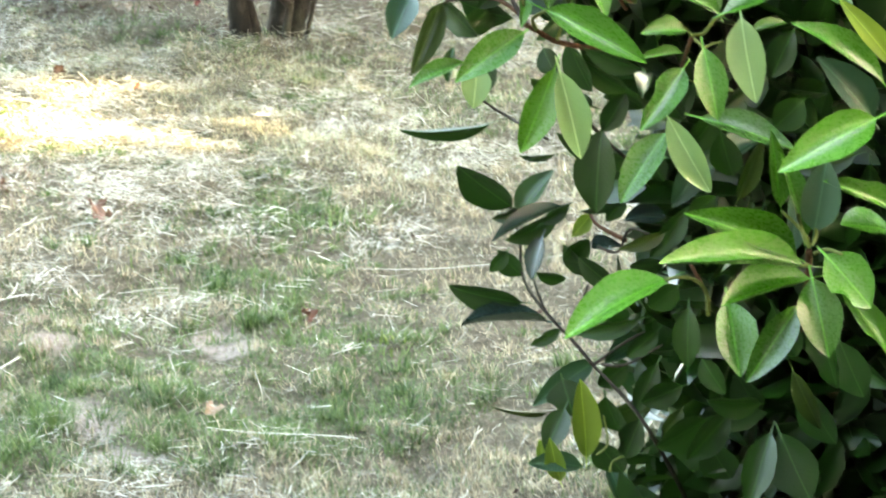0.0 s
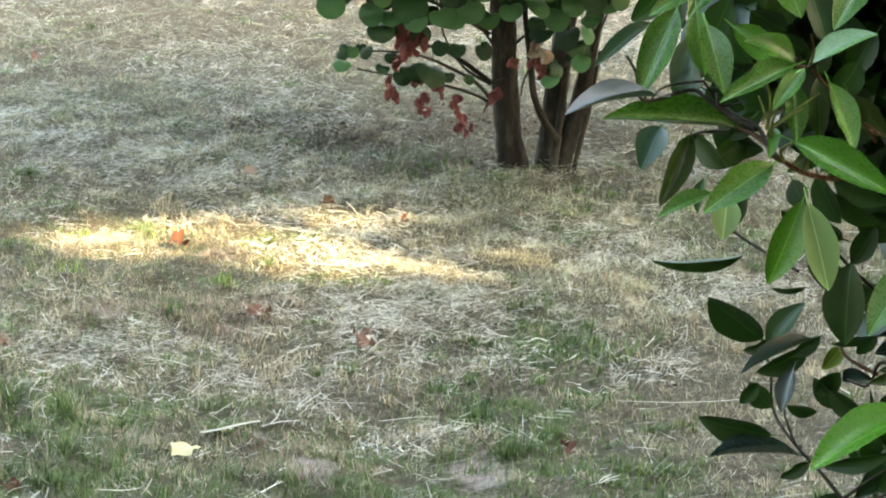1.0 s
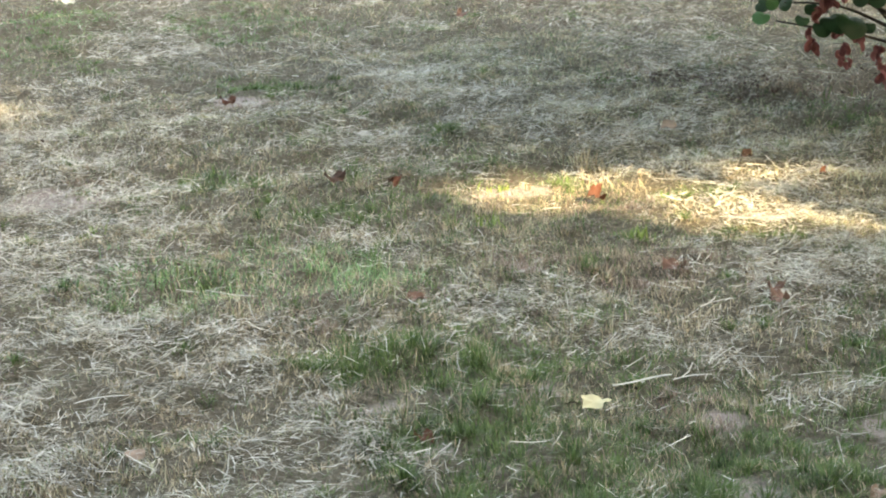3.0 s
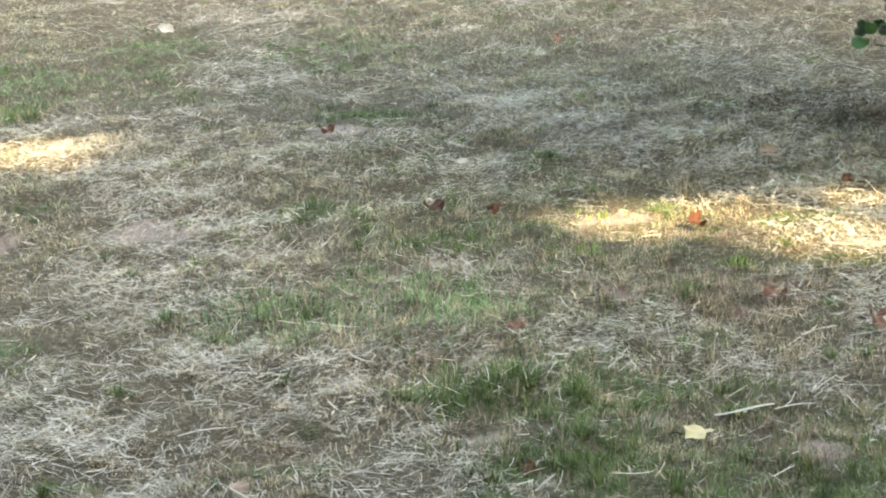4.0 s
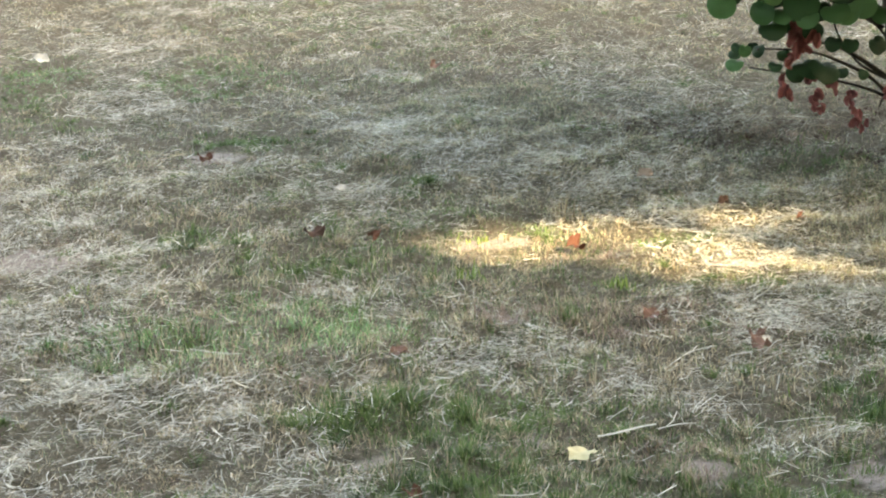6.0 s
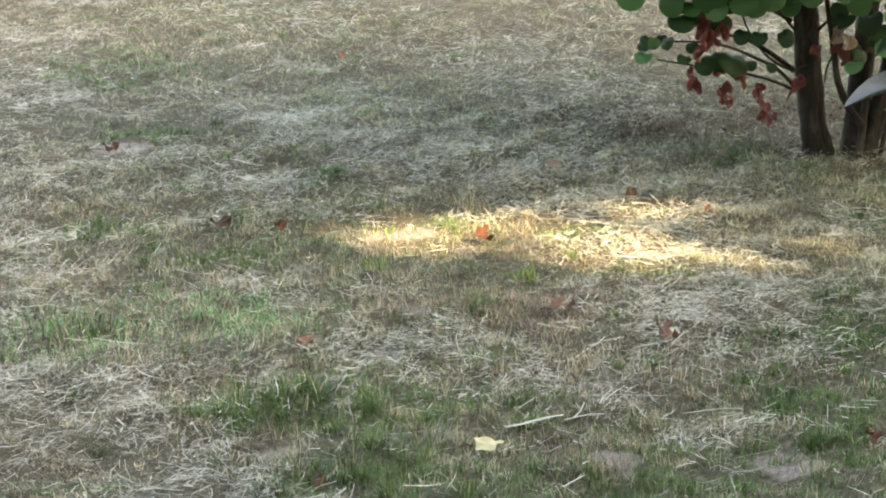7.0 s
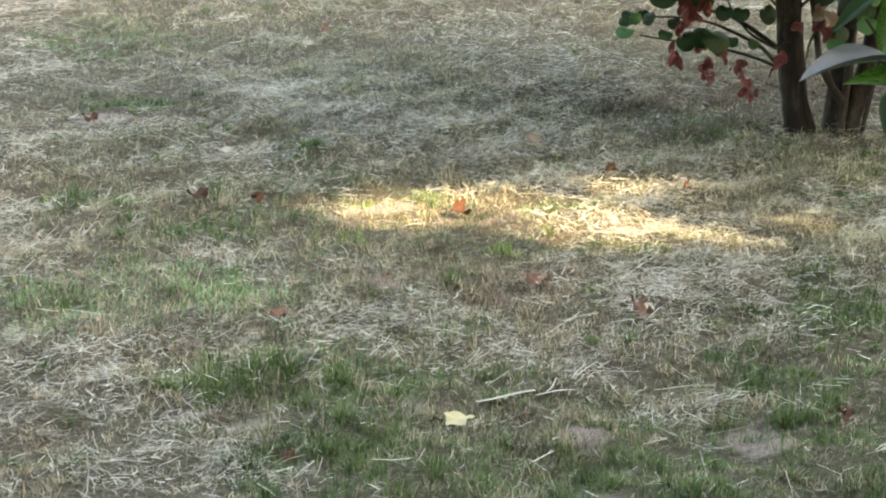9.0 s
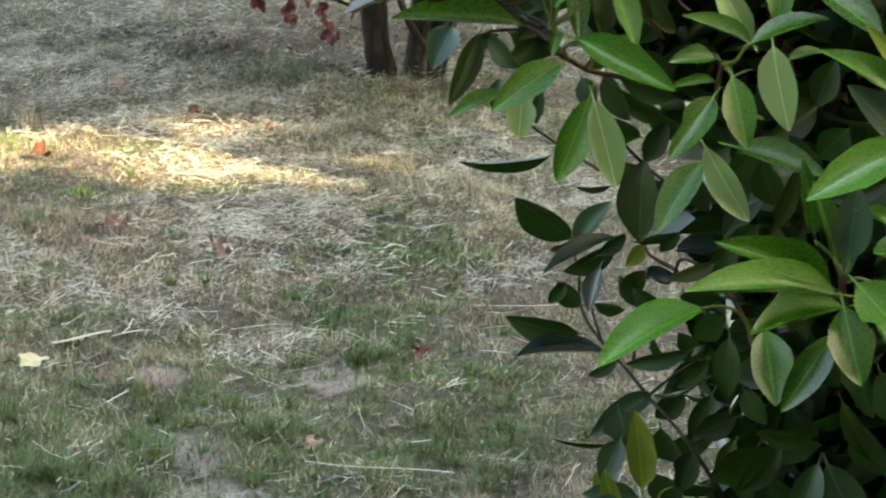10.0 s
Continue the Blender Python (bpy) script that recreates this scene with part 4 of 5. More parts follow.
# pair of hanging leaves and the leaves over them
leaf("y", (0.655, 3.000, 0.993), (0.625, 2.980, 0.913), 0.037)
leaf("u", (0.659, 2.990, 0.992), (0.683, 2.970, 0.909), 0.038)
leaf("d", (0.683, 3.060, 1.007), (0.699, 3.040, 0.960), 0.033)
leaf("d", (0.661, 3.080, 0.997), (0.668, 3.060, 0.974), 0.029)
leaf("g", (0.633, 2.950, 1.063), (0.722, 2.900, 1.029), 0.038)
leaf("d", (0.690, 3.020, 1.011), (0.743, 3.000, 0.989), 0.024)
leaf("g", (0.674, 3.000, 1.054), (0.711, 2.980, 1.041), 0.017)
leaf("p", (0.631, 2.960, 1.119), (0.634, 2.940, 1.067), 0.026)
leaf("o", (0.663, 3.000, 1.118), (0.665, 2.980, 1.060), 0.023)
leaf("p", (0.664, 2.950, 1.121), (0.689, 2.920, 1.064), 0.034)
leaf("g", (0.616, 2.970, 1.072), (0.608, 2.940, 1.052), 0.016)
leaf("d", (0.697, 3.050, 0.991), (0.745, 3.050, 0.950), 0.029)
leaf("d", (0.714, 3.060, 1.030), (0.744, 3.060, 1.007), 0.028)
leaf("o", (0.718, 3.080, 1.085), (0.748, 3.060, 1.048), 0.030)
# whorl of short leaves
leaf("g", (0.758, 2.900, 1.054), (0.717, 2.880, 1.063), 0.023)
leaf("g", (0.770, 2.950, 1.021), (0.725, 2.930, 1.024), 0.016)
leaf("g", (0.759, 2.900, 1.016), (0.714, 2.860, 0.970), 0.035)
leaf("g", (0.773, 2.880, 1.040), (0.784, 2.850, 0.981), 0.034)
leaf("g", (0.797, 2.920, 1.066), (0.733, 2.900, 1.102), 0.027)
leaf("u", (0.807, 2.960, 1.061), (0.766, 2.940, 1.123), 0.030)
leaf("p", (0.797, 2.900, 1.071), (0.868, 2.900, 1.100), 0.042)
leaf("u", (0.823, 2.930, 1.059), (0.831, 2.900, 0.985), 0.039)
leaf("p", (0.852, 2.900, 1.126), (0.913, 2.860, 1.089), 0.044)
leaf("g", (0.832, 2.950, 1.127), (0.827, 2.930, 1.083), 0.028)
leaf("g", (0.855, 3.000, 1.033), (0.891, 3.000, 1.047), 0.016)
leaf("g", (0.946, 2.860, 1.013), (0.867, 2.840, 1.084), 0.032)
leaf("t", (0.946, 2.880, 0.973), (0.893, 2.860, 1.035), 0.042)
leaf("v", (0.952, 2.840, 1.032), (0.897, 2.820, 1.095), 0.023)
leaf("g", (0.934, 2.840, 0.981), (0.837, 2.800, 0.947), 0.050)
leaf("d", (0.932, 2.880, 0.936), (0.872, 2.880, 0.918), 0.026)
leaf("g", (0.974, 2.860, 0.884), (0.898, 2.840, 0.924), 0.029)
leaf("p", (0.794, 2.940, 0.958), (0.879, 2.900, 0.944), 0.037)
leaf("u", (0.776, 3.000, 0.943), (0.818, 2.980, 0.869), 0.035)
leaf("p", (0.773, 3.000, 0.927), (0.721, 2.970, 0.869), 0.038)
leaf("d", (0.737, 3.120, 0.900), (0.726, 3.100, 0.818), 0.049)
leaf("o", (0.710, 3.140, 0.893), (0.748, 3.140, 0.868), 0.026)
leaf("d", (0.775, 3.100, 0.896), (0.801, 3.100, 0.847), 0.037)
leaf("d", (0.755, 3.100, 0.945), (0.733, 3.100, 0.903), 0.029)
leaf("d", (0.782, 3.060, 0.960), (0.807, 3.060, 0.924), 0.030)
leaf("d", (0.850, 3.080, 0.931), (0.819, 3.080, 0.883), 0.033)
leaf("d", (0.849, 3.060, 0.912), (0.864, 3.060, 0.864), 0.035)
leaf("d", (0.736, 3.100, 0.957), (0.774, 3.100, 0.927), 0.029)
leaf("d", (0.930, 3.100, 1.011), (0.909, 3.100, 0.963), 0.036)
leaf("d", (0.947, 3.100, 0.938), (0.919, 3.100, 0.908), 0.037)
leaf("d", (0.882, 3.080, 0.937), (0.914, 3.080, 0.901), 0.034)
# large whorl
leaf("g", (0.879, 2.860, 0.830), (0.728, 2.800, 0.862), 0.049)
leaf("g", (0.879, 2.880, 0.833), (0.779, 2.840, 0.895), 0.039)
leaf("p", (0.887, 2.880, 0.851), (0.862, 2.860, 0.939), 0.026)
leaf("t", (0.891, 2.860, 0.867), (0.892, 2.840, 0.936), 0.042)
leaf("g", (0.867, 2.900, 0.881), (0.848, 2.880, 0.957), 0.022)
leaf("o", (0.842, 2.960, 0.871), (0.857, 2.940, 0.935), 0.021)
leaf("p", (0.889, 2.860, 0.816), (0.793, 2.820, 0.814), 0.049)
leaf("g", (0.883, 2.830, 0.824), (0.892, 2.790, 0.763), 0.047)
leaf("d", (0.903, 2.860, 0.781), (0.915, 2.840, 0.707), 0.035)
leaf("g", (0.886, 2.880, 0.781), (0.835, 2.850, 0.717), 0.036)
leaf("g", (0.827, 2.920, 0.775), (0.835, 2.880, 0.711), 0.046)
leaf("g", (0.895, 2.830, 0.848), (0.936, 2.800, 0.807), 0.054)
leaf("y", (0.918, 2.840, 0.809), (0.979, 2.800, 0.744), 0.030)
leaf("p", (0.971, 2.860, 0.863), (0.914, 2.840, 0.883), 0.056)
leaf("p", (0.767, 2.940, 0.792), (0.653, 2.880, 0.769), 0.051)
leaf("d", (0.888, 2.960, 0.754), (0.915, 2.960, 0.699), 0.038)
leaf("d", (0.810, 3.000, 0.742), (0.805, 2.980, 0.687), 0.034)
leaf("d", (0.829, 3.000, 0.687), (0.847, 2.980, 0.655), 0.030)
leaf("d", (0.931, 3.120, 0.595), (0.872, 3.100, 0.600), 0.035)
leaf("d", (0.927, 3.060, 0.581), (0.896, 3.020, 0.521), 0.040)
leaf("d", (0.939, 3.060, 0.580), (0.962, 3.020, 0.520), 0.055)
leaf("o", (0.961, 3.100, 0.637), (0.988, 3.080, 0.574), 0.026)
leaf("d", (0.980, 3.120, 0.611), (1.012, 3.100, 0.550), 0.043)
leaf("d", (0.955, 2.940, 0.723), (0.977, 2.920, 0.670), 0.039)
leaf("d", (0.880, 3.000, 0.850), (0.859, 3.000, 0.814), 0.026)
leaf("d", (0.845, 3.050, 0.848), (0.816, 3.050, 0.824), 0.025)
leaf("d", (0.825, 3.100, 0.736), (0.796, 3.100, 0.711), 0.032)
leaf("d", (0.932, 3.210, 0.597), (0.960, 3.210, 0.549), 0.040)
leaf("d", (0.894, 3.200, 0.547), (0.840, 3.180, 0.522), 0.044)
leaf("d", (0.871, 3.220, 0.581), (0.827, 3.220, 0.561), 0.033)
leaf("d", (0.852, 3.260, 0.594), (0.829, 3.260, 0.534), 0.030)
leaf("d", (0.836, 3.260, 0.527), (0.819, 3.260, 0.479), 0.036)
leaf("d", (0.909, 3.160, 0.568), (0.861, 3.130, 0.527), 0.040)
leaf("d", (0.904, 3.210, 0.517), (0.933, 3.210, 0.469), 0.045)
leaf("o", (0.870, 3.210, 0.557), (0.850, 3.200, 0.528), 0.022)
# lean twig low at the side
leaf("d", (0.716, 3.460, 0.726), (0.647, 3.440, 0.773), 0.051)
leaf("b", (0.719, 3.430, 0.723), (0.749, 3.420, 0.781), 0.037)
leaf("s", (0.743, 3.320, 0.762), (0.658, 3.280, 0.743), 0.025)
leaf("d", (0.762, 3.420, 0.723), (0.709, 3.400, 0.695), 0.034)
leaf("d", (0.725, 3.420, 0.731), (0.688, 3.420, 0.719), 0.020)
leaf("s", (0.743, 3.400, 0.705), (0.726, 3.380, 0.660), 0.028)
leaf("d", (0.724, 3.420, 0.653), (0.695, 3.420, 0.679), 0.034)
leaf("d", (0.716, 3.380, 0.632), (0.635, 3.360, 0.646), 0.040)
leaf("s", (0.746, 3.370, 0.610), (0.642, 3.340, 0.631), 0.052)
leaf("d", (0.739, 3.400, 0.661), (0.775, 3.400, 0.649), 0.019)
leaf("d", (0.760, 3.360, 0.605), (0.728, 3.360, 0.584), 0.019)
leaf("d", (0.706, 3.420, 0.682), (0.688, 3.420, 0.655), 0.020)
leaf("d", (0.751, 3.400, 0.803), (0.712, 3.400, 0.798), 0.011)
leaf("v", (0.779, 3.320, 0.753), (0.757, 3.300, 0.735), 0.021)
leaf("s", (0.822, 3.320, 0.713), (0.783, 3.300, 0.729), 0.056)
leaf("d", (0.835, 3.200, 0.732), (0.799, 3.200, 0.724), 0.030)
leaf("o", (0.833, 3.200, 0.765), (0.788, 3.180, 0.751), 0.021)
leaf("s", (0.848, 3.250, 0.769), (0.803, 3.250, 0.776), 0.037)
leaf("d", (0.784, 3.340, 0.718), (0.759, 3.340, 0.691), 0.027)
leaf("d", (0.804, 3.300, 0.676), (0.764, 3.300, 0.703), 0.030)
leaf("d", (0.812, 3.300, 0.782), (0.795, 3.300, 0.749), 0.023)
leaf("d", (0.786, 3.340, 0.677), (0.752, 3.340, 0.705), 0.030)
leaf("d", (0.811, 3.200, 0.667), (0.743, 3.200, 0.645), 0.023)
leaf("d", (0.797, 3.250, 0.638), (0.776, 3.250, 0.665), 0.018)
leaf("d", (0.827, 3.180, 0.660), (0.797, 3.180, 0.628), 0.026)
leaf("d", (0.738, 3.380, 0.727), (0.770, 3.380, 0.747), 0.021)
# low leaves
leaf("t", (0.802, 3.360, 0.563), (0.729, 3.320, 0.533), 0.031)
leaf("d", (0.758, 3.320, 0.556), (0.767, 3.300, 0.519), 0.052)
leaf("v", (0.781, 3.280, 0.478), (0.769, 3.260, 0.570), 0.039)
leaf("d", (0.757, 3.300, 0.528), (0.733, 3.280, 0.486), 0.036)
leaf("o", (0.751, 3.360, 0.502), (0.686, 3.360, 0.505), 0.009)
leaf("t", (0.775, 3.280, 0.465), (0.715, 3.260, 0.483), 0.028)
leaf("v", (0.752, 3.280, 0.449), (0.733, 3.260, 0.501), 0.026)
leaf("v", (0.736, 3.300, 0.459), (0.731, 3.300, 0.490), 0.016)
leaf("d", (0.800, 3.280, 0.548), (0.815, 3.280, 0.500), 0.043)
leaf("d", (0.796, 3.280, 0.493), (0.824, 3.280, 0.451), 0.047)
leaf("d", (0.833, 3.320, 0.574), (0.801, 3.320, 0.547), 0.031)
# leaves over the reaching twig
leaf("g", (0.527, 3.050, 1.175), (0.489, 3.020, 1.097), 0.041)
leaf("y", (0.559, 3.100, 1.195), (0.508, 3.060, 1.175), 0.024)
leaf("g", (0.539, 3.000, 1.181), (0.546, 2.980, 1.123), 0.030)
leaf("p", (0.546, 2.980, 1.171), (0.562, 2.940, 1.114), 0.034)
leaf("g", (0.580, 3.020, 1.164), (0.624, 3.000, 1.130), 0.032)
leaf("g", (0.624, 2.940, 1.139), (0.552, 2.900, 1.118), 0.029)
leaf("g", (0.634, 2.980, 1.136), (0.591, 2.960, 1.165), 0.032)
leaf("t", (0.506, 3.080, 1.156), (0.448, 3.040, 1.128), 0.017)
leaf("p", (0.640, 2.940, 1.140), (0.689, 2.900, 1.183), 0.040)
leaf("g", (0.640, 2.960, 1.132), (0.608, 2.940, 1.100), 0.023)
leaf("t", (0.668, 3.000, 1.156), (0.649, 2.980, 1.209), 0.030)
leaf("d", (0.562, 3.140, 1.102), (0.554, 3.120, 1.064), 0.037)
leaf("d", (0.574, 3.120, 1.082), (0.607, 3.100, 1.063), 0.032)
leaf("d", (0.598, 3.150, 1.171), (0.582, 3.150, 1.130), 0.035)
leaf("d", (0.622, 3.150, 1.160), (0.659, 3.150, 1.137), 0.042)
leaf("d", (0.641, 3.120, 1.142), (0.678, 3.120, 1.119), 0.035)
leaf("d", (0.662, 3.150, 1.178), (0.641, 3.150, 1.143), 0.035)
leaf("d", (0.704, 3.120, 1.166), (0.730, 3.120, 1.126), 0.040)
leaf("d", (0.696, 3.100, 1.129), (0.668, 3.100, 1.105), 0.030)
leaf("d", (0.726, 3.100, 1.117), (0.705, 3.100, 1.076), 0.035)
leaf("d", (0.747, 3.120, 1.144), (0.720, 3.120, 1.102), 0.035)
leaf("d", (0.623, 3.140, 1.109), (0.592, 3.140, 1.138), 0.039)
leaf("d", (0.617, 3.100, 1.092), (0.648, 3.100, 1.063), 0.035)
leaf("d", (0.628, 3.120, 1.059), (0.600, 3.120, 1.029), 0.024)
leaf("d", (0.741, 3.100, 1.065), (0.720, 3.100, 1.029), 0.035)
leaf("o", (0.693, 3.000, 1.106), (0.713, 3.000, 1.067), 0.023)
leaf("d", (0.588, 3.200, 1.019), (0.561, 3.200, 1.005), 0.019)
leaf("g", (0.578, 3.050, 1.220), (0.532, 3.000, 1.182), 0.037)
leaf("d", (0.533, 3.150, 1.182), (0.499, 3.150, 1.146), 0.029)
leaf("d", (0.552, 3.160, 1.175), (0.537, 3.160, 1.133), 0.030)
leaf("g", (0.699, 2.960, 1.224), (0.659, 2.920, 1.191), 0.035)
leaf("g", (0.618, 3.000, 1.228), (0.639, 2.980, 1.181), 0.035)

twig("twig", [(0.609, 3.020, 1.062), (0.590, 3.040, 1.067), (0.564, 3.060, 1.085), (0.548, 3.070, 1.091), (0.501, 3.060, 1.081), (0.490, 3.050, 1.111), (0.478, 3.040, 1.130)], 0.0028, 0.0014, TWIG, 3)
twig("twig", [(0.501, 3.060, 1.081), (0.504, 3.050, 1.099), (0.511, 3.040, 1.114)], 0.0018, 0.0012, TWIG, 4)
twig("twig", [(0.573, 3.050, 1.078), (0.593, 3.060, 1.079), (0.603, 3.060, 1.082)], 0.0018, 0.001, TWIG, 5)
twig("twig", [(0.574, 3.050, 1.080), (0.574, 3.060, 1.090)], 0.0018, 0.001, TWIG, 6)
twig("twig", [(0.608, 2.970, 1.072), (0.607, 2.950, 1.094), (0.601, 2.940, 1.121), (0.589, 2.930, 1.128)], 0.0016, 0.001, STALK, 7)
twig("twig", [(0.610, 2.970, 1.072), (0.626, 2.940, 1.094), (0.648, 2.920, 1.117)], 0.0014, 0.001, STALK, 8)
twig("twig", [(0.641, 2.940, 1.138), (0.630, 2.950, 1.138), (0.623, 2.940, 1.139)], 0.002, 0.0014, SHOOT, 9)
twig("twig", [(0.641, 2.940, 1.139), (0.642, 2.930, 1.156), (0.636, 2.920, 1.174)], 0.0016, 0.001, SHOOT, 10)
twig("twig", [(0.706, 3.050, 1.074), (0.666, 2.980, 1.115), (0.641, 2.940, 1.139)], 0.0022, 0.0014, SHOOT, 11)
twig("twig", [(0.737, 3.050, 1.045), (0.706, 3.000, 1.081), (0.690, 2.980, 1.093)], 0.002, 0.0014, SHOOT, 12)
twig("stem", [(0.917, 3.300, 0.400), (0.837, 3.200, 0.528), (0.807, 3.220, 0.568), (0.783, 3.280, 0.587)], 0.0026, 0.002, TWIG, 13)
twig("twig", [(0.783, 3.280, 0.587), (0.765, 3.320, 0.606), (0.749, 3.360, 0.619), (0.731, 3.400, 0.639), (0.724, 3.420, 0.661), (0.723, 3.430, 0.693), (0.716, 3.460, 0.725)], 0.0022, 0.0013, TWIG, 14)
twig("twig", [(0.745, 3.370, 0.622), (0.739, 3.400, 0.643), (0.733, 3.410, 0.667), (0.728, 3.410, 0.685)], 0.0018, 0.001, TWIG, 15)
twig("twig", [(0.783, 3.280, 0.587), (0.798, 3.220, 0.631), (0.814, 3.180, 0.660)], 0.002, 0.0014, TWIG, 16)
twig("twig", [(0.768, 3.300, 0.616), (0.774, 3.320, 0.643), (0.786, 3.340, 0.664)], 0.002, 0.0014, TWIG, 17)
twig("twig", [(0.788, 3.260, 0.595), (0.805, 3.220, 0.608), (0.827, 3.150, 0.654)], 0.0022, 0.0014, TWIG, 18)
twig("twig", [(0.765, 3.100, 0.987), (0.721, 3.060, 1.001), (0.682, 3.020, 1.013), (0.653, 3.000, 1.023), (0.633, 2.990, 1.035), (0.618, 2.980, 1.043)], 0.003, 0.0024, SHOOT, 19)
twig("twig", [(0.618, 2.980, 1.043), (0.615, 3.000, 1.053), (0.612, 3.040, 1.062), (0.600, 3.080, 1.064), (0.585, 3.100, 1.073), (0.567, 3.100, 1.095)], 0.0026, 0.0014, TWIG, 20)
twig("twig", [(0.633, 3.020, 1.032), (0.621, 3.100, 1.042), (0.595, 3.140, 1.036), (0.573, 3.140, 1.034), (0.557, 3.120, 1.032)], 0.0022, 0.0012, TWIG, 21)
twig("twig", [(0.615, 3.000, 1.051), (0.610, 3.060, 1.050), (0.605, 3.120, 1.044)], 0.002, 0.0016, SHOOT, 22)
twig("twig", [(0.566, 3.100, 1.095), (0.521, 3.050, 1.098), (0.491, 2.950, 1.104)], 0.0016, 0.001, TWIG, 23)
twig("twig", [(0.630, 2.980, 1.038), (0.622, 2.960, 1.053), (0.633, 2.950, 1.063)], 0.002, 0.0016, STALK, 24)
twig("twig", [(0.654, 2.990, 1.026), (0.653, 2.970, 1.045), (0.645, 2.960, 1.061)], 0.0018, 0.0013, STALK, 25)
twig("twig", [(0.616, 2.970, 1.047), (0.612, 2.960, 1.067), (0.612, 2.950, 1.091), (0.629, 2.960, 1.117)], 0.0018, 0.0012, STALK, 26)
twig("twig", [(0.612, 2.960, 1.067), (0.601, 2.950, 1.094), (0.595, 2.950, 1.108)], 0.0014, 0.001, STALK, 27)
twig("twig", [(0.612, 2.950, 1.077), (0.624, 2.940, 1.090), (0.636, 2.930, 1.100)], 0.0014, 0.001, STALK, 28)
twig("twig", [(0.795, 3.100, 0.921), (0.786, 3.020, 0.975), (0.773, 2.950, 1.013), (0.771, 2.920, 1.043)], 0.0026, 0.002, SHOOT, 29)
twig("twig", [(0.771, 2.920, 1.046), (0.783, 2.920, 1.048), (0.792, 2.920, 1.060), (0.799, 2.910, 1.069)], 0.0022, 0.0016, STALK, 30)
twig("twig", [(0.771, 2.920, 1.045), (0.765, 2.920, 1.053), (0.758, 2.920, 1.056)], 0.0018, 0.0014, STALK, 31)
twig("twig", [(0.774, 2.920, 1.042), (0.776, 2.900, 1.040), (0.773, 2.880, 1.039)], 0.0018, 0.0014, STALK, 32)
twig("twig", [(0.777, 2.900, 1.037), (0.788, 2.900, 1.042), (0.797, 2.900, 1.044)], 0.0014, 0.0008, STALK, 33)
twig("twig", [(0.963, 3.100, 0.684), (0.918, 2.950, 0.771), (0.895, 2.880, 0.819), (0.887, 2.860, 0.845)], 0.004, 0.0034, SHOOT, 34)
twig("twig", [(0.887, 2.860, 0.848), (0.883, 2.860, 0.859), (0.877, 2.870, 0.867), (0.860, 2.870, 0.882)], 0.0022, 0.0016, STALK, 35)
twig("twig", [(0.889, 2.860, 0.850), (0.893, 2.860, 0.859), (0.892, 2.860, 0.868)], 0.0022, 0.0018, STALK, 36)
twig("twig", [(0.884, 2.860, 0.852), (0.880, 2.870, 0.868), (0.877, 2.870, 0.879)], 0.002, 0.0016, STALK, 37)
twig("twig", [(0.888, 2.860, 0.831), (0.881, 2.860, 0.829), (0.878, 2.870, 0.832)], 0.0022, 0.0016, STALK, 38)
twig("twig", [(0.893, 2.860, 0.842), (0.898, 2.840, 0.852), (0.907, 2.820, 0.853)], 0.002, 0.0016, STALK, 39)
twig("twig", [(0.846, 3.050, 0.720), (0.828, 3.000, 0.759), (0.807, 2.970, 0.782), (0.785, 2.950, 0.792), (0.766, 2.940, 0.792)], 0.0024, 0.0018, STALK, 40)
twig("twig", [(0.828, 3.000, 0.759), (0.810, 2.990, 0.787), (0.807, 3.000, 0.793)], 0.0024, 0.0018, SHOOT, 41)
twig("twig", [(0.805, 3.250, 0.743), (0.788, 3.280, 0.747), (0.780, 3.300, 0.750), (0.779, 3.320, 0.754)], 0.0026, 0.0016, SHOOT, 42)
twig("twig", [(0.819, 3.200, 0.764), (0.805, 3.240, 0.759), (0.798, 3.260, 0.727), (0.779, 3.280, 0.728)], 0.0022, 0.0014, TWIG, 43)
twig("twig", [(0.752, 3.120, 0.539), (0.764, 3.120, 0.552), (0.758, 3.120, 0.584)], 0.0014, 0.001, STALK, 44)
twig("twig", [(0.769, 3.120, 0.519), (0.771, 3.120, 0.531), (0.783, 3.120, 0.537)], 0.0014, 0.001, STALK, 45)
twig("twig", [(0.802, 2.920, 0.997), (0.809, 2.900, 0.995), (0.764, 2.920, 1.003)], 0.0014, 0.0008, STALK, 46)
twig("twig", [(0.705, 3.020, 1.078), (0.716, 3.000, 1.071), (0.724, 2.980, 1.066)], 0.0018, 0.0012, SHOOT, 47)
twig("twig", [(0.734, 3.000, 1.105), (0.740, 2.980, 1.094), (0.737, 2.920, 1.098)], 0.0018, 0.0012, SHOOT, 48)
twig("twig", [(0.790, 3.200, 0.847), (0.749, 3.150, 0.884), (0.708, 3.100, 0.927), (0.663, 3.000, 0.990)], 0.002, 0.0014, TWIG, 49)
twig("twig", [(0.720, 3.300, 0.847), (0.704, 3.400, 0.843), (0.678, 3.450, 0.853), (0.636, 3.300, 0.902)], 0.002, 0.0014, TWIG, 50)
twig("stem", [(1.05, 3.3, -0.05), (1.0, 3.3, 0.4), (0.95, 3.3, 0.8), (0.88, 3.26, 1.15), (0.82, 3.25, 1.6)], 0.013, 0.006, TWIG, 1)
twig("stem", [(1.12, 3.3, -0.05), (1.18, 3.3, 0.5), (1.15, 3.3, 0.9), (1.1, 3.3, 1.4)], 0.013, 0.006, TWIG, 2)


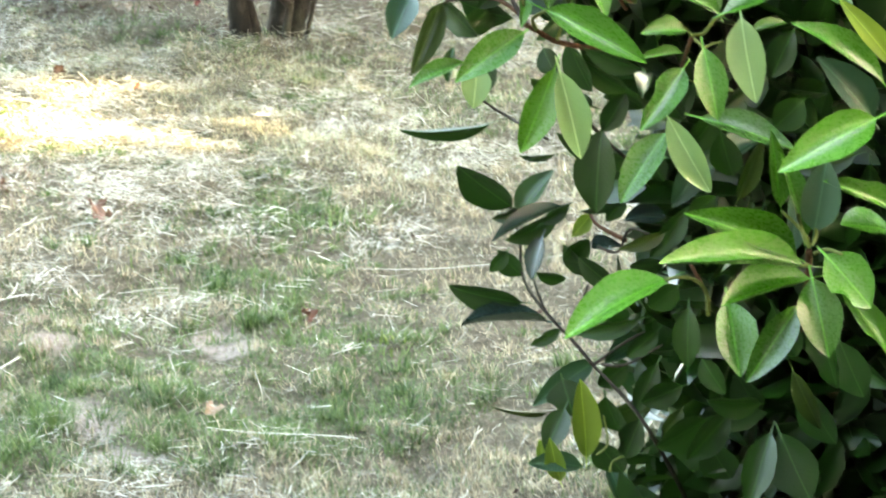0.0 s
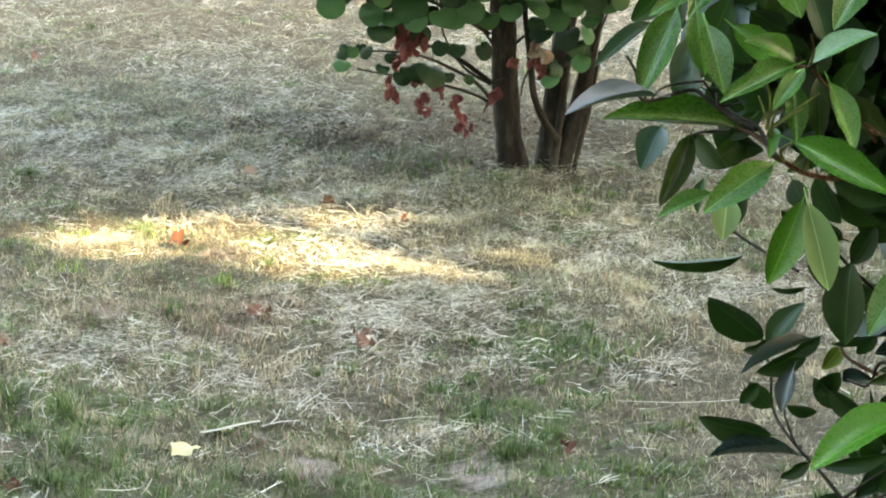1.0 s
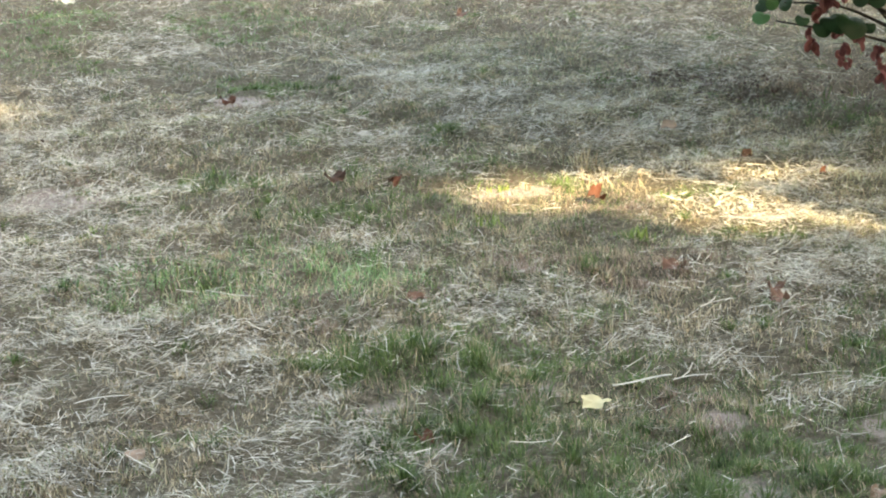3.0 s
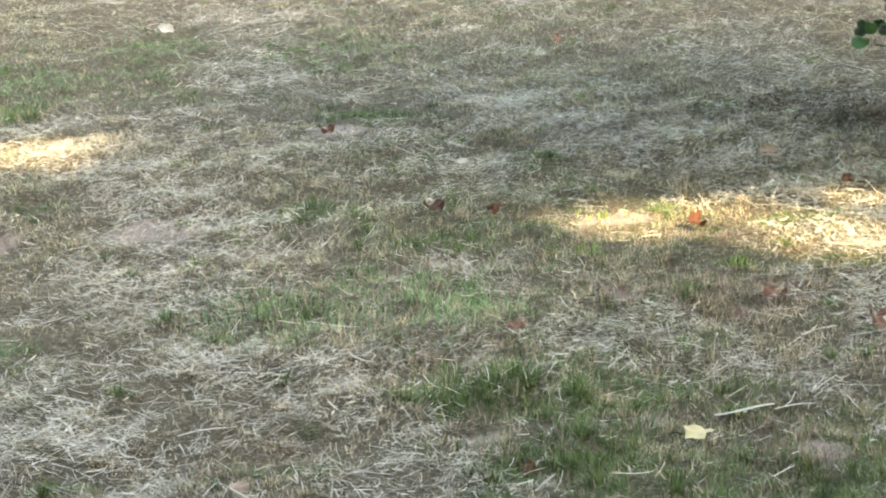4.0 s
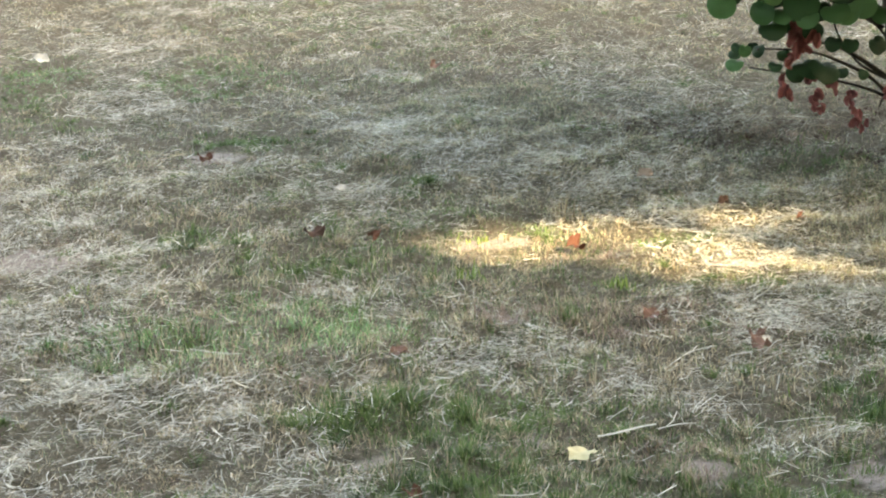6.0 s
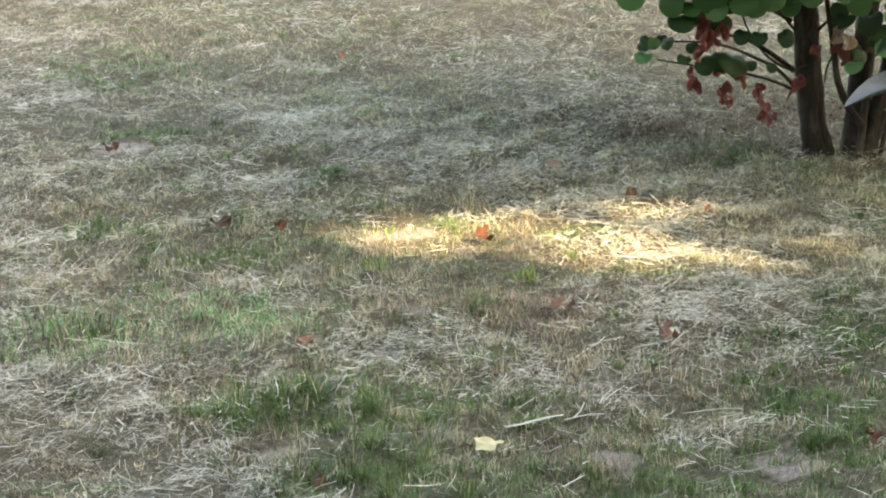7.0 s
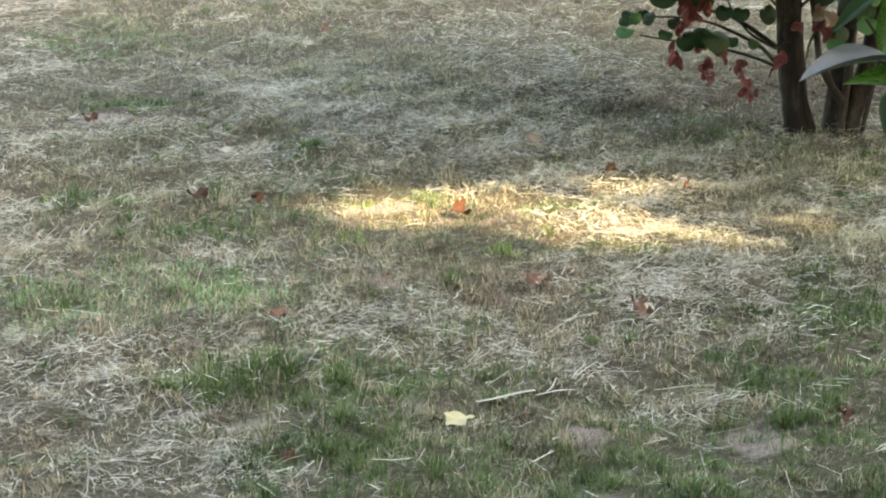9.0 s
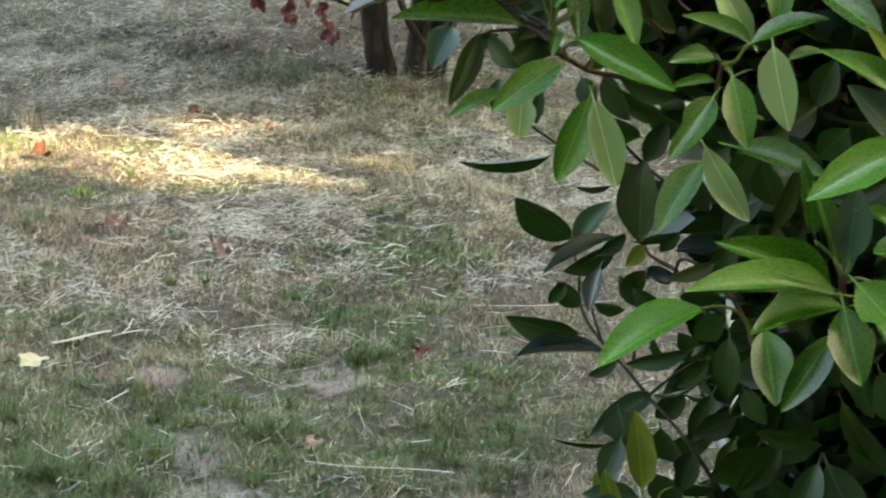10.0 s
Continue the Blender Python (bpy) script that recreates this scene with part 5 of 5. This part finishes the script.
def inside(x, y, z):
    """How far a place lies within the bush's body, past its open side, which slants and bulges."""
    edge = 0.21 if z < 0.62 else 0.218 if z < 0.77 else 0.198 if z < 0.89 else 0.18 if z < 0.98 else 0.155 if z < 1.04 else 0.132
    return (x - 0.18) / (y - 0.33) - edge - 0.012 * math.sin(17 * z + 9 * y)


rb2 = random.Random(77)
count = 0
while count < 100:
    x, z = rb2.uniform(0.55, 1.15), rb2.uniform(0.25, 1.45)
    y = rb2.uniform(3.1, 3.42) + 0.18 * (z < 0.62)
    if inside(x, y, z) < 0:
        continue
    away = Vector((rb2.uniform(-1, 0.7), rb2.uniform(-0.8, 0.3), rb2.uniform(-0.9, 0.3))).normalized()
    size = rb2.uniform(0.065, 0.095)
    tip = Vector((x, y, z)) + away * size
    if inside(*tip) < -0.015:
        continue
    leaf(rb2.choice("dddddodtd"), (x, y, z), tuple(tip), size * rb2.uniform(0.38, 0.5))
    count += 1
r = np.random.default_rng(43)
q = np.stack([r.uniform(0.45, 2.2, 22000), r.uniform(3.22, 4.1, 22000), r.uniform(0.08, 2.3, 22000)], 1)
body = ((q[:, 0] - 1.15) / 0.95) ** 2 + ((q[:, 1] - 3.5) / 0.72) ** 2 + ((q[:, 2] - 0.95) / 1.45) ** 2
q = np.array([v for v, d in zip(q, body) if d < 1 and inside(*v) > 0.02])[:7500] - np.array(BUSH)
q2 = np.stack([r.uniform(0.5, 1.3, 16000), r.uniform(3.25, 3.75, 16000), r.uniform(0.1, 1.7, 16000)], 1)
q = np.concatenate([q, np.array([v for v in q2 if inside(*v) > 0.02])[:7000] - np.array(BUSH)])
# Unseen upper foliage, added to shade the leaves below it.
q3 = np.stack([r.uniform(0.5, 1.7, 2600), r.uniform(2.9, 3.6, 2600), r.uniform(1.28, 2.0, 2600)], 1) - np.array(BUSH)
q = np.concatenate([q, q3])
# Unseen foliage low on the right, added to block side light.
q4 = np.stack([r.uniform(0.6, 1.9, 9000), r.uniform(1.7, 3.1, 9000), r.uniform(0.0, 0.82, 9000)], 1)
roundness = ((q4[:, 0] - 1.4) / 0.7) ** 2 + ((q4[:, 1] - 2.6) / 0.95) ** 2 + ((q4[:, 2] - 0.2) / 0.85) ** 2
q4 = q4[(q4[:, 0] > 0.13 + 0.385 * (q4[:, 1] - 0.35)) & (roundness < 1)]
q = np.concatenate([q, q4 - np.array(BUSH)])
part("foliage", leaf_cloud("foliage", q, r.uniform(0.07, 0.1, len(q)), SHADED, r, 0.8, 0.45), bush, "shaded inner foliage with unseen outer parts that block light", kind="stuff")

# ---- unseen tall tree beside the lawn, whose crown shades the lawn but for a few gaps ----
shade = thing("tall_tree", 10.6, -1.2, 0, "tall leafy tree whose crown shades the lawn", "tree")
SB = Vector((10.6, -1.2, 0))
part("trunk", tube("trunk", [(0, 0, -0.1), (0.05, 0, 2.4), (-0.1, 0, 5.2), (-0.4, -0.1, 7.4), (-0.8, -0.3, 9.2)], 0.34, 0.1, TRUNK, 14, 0.06, 40), shade)
for n, tip in enumerate(((-5.4, 2.0, 8.2), (-2.4, 4.2, 8.4), (-4.4, -3.4, 8.3), (1.6, 3.0, 8.6), (-5.0, -0.6, 8.6), (1.8, -4.6, 8.6), (-1.4, -6.2, 8.4))):
    mid = Vector(tip) * 0.5 + Vector((-0.1, 0.1, 2.4))
    part("limb", tube("limb", [(-0.1, 0, 4.9 + 0.3 * n), mid, tip], 0.12, 0.03, TRUNK, 9, 0.08, 41 + n), shade)
r = np.random.default_rng(51)
n = 130000
g = np.stack([r.uniform(-7.4, 5.6, n), r.uniform(-4.6, 12.6, n)], 1)
h = r.uniform(7.6, 9.4, n)
# Thinned places and gaps are set where sun should reach the lawn.
THIN_CROWN = [(-0.1, 6.98, 0.35, 0.25), (0.7, 6.75, 0.85, 0.6), (0.5, 7.5, 0.8, 0.28), (-1.95, 7.5, 0.4, 0.4)]
GAPS = [(-0.22, 7.04, 0.17, 0.16), (-0.11, 7.17, 0.11, 0.1), (0.1, 7.17, 0.14, 0.09), (0.3, 7.18, 0.2, 0.06), (0.47, 7.16, 0.08, 0.02), (0.31, 6.78, 0.12, 0.11), (0.47, 6.73, 0.15, 0.1), (0.64, 6.71, 0.12, 0.06), (-1.83, 7.71, 0.2, 0.17), (-1.93, 7.55, 0.11, 0.12), (-2.05, 7.25, 0.12, 0.15), (0.31, 9.2, 0.02, 0.03), (0.74, 6.71, 0.08, 0.03), (-0.2, 6.93, 0.13, 0.08), (1.5, 11.7, 0.7, 0.7)]
keep = ((g[:, 0] + 0.9) / 6.0) ** 2 + ((g[:, 1] - 4.2) / 8.0) ** 2 < 1 + 0.12 * np.sin(5 * np.arctan2(g[:, 1] - 4.2, g[:, 0] + 0.9))
for ax_, ay_, rx_, ry_ in GAPS:
    keep &= ((g[:, 0] - ax_) / (rx_ + 0.085)) ** 2 + ((g[:, 1] - ay_) / (ry_ + 0.1)) ** 2 > 1
for ax_, ay_, rx_, ry_ in THIN_CROWN:
    near = ((g[:, 0] - ax_) / rx_) ** 2 + ((g[:, 1] - ay_) / ry_) ** 2 < 1
    keep &= ~near | (r.random(n) < 0.25)
g, h = g[keep], h[keep]
# Extra leaves added to keep stray sun off the bush.
g = np.concatenate([g, np.stack([r.uniform(-1.6, 1.0, 9000), r.uniform(2.9, 5.3, 9000)], 1)])
h = np.concatenate([h, r.uniform(7.6, 9.4, 9000)])
co = np.stack([g[:, 0] + SUN.x / SUN.z * h, g[:, 1] + SUN.y / SUN.z * h, h], 1) - np.array(SB)
part("crown", leaf_cloud("crown", co, r.uniform(0.21, 0.33, len(co)), SHADE_LEAF, r, 0.8, 0.95, True), shade, kind="stuff")

# ---- unseen dense hedge, added behind the camera to keep sky light off the bush ----
hedge = thing("hedge", 0, -3.2, 0, "unseen tall dense green hedge added to block sky light from behind", "hedge")
r = np.random.default_rng(61)
n = 20000
co = np.stack([r.uniform(-7, 8, n), r.normal(0, 0.35, n), 7.6 * r.random(n)], 1)
co[:, 1] -= 0.06 * (co[:, 0] - 0.5) ** 2 * -1 * 0.5
part("foliage", leaf_cloud("foliage", co, r.uniform(0.2, 0.34, n), SHADE_LEAF, r, 0.8, 0.7, True), hedge, kind="stuff")
# Unseen hedge on the left, added to cut low sky light.
side = thing("hedge", -8.2, 3, 0, "unseen tall dense green hedge added to block low sky light from the left", "hedge")
n = 12000
co = np.stack([r.normal(0, 0.35, n), r.uniform(-6, 9, n), 4.4 * r.random(n)], 1)
part("foliage", leaf_cloud("foliage", co, r.uniform(0.16, 0.28, n), SHADE_LEAF, r, 0.8, 0.6, True), side, kind="stuff")
# Unseen hedge on the right, added to block warm light from the horizon.
east = thing("hedge", 9.4, 3, 0, "unseen tall dense green hedge added to block warm horizon light", "hedge")
n = 15000
co = np.stack([r.normal(0, 0.35, n), r.uniform(-9, 12, n), 4.6 * r.random(n)], 1)
part("foliage", leaf_cloud("foliage", co, r.uniform(0.18, 0.3, n), SHADE_LEAF, r, 0.8, 0.6, True), east, kind="stuff")
for n in range(11):
    y = -8.6 + 2.0 * n
    part("stem", tube("stem", [(0, y, -0.05), (0.1, y, 1.2), (-0.1, y, 2.6), (0, y, 4.0)], 0.06, 0.02, TRUNK, 8, 0.1, 120 + n), east)
for n in range(9):
    y = -5.6 + 1.8 * n
    part("stem", tube("stem", [(0, y, -0.05), (0.1, y, 1.2), (-0.1, y, 2.6), (0, y, 4.0)], 0.06, 0.02, TRUNK, 8, 0.1, 90 + n), side)
for n in range(9):
    x = -6.5 + 1.65 * n
    y = 0.03 * (x - 0.5) ** 2
    part("stem", tube("stem", [(x, y, -0.05), (x + 0.1, y, 1.2), (x - 0.1, y, 4.0), (x, y, 6.8)], 0.08, 0.02, TRUNK, 8, 0.1, 80 + n), hedge)
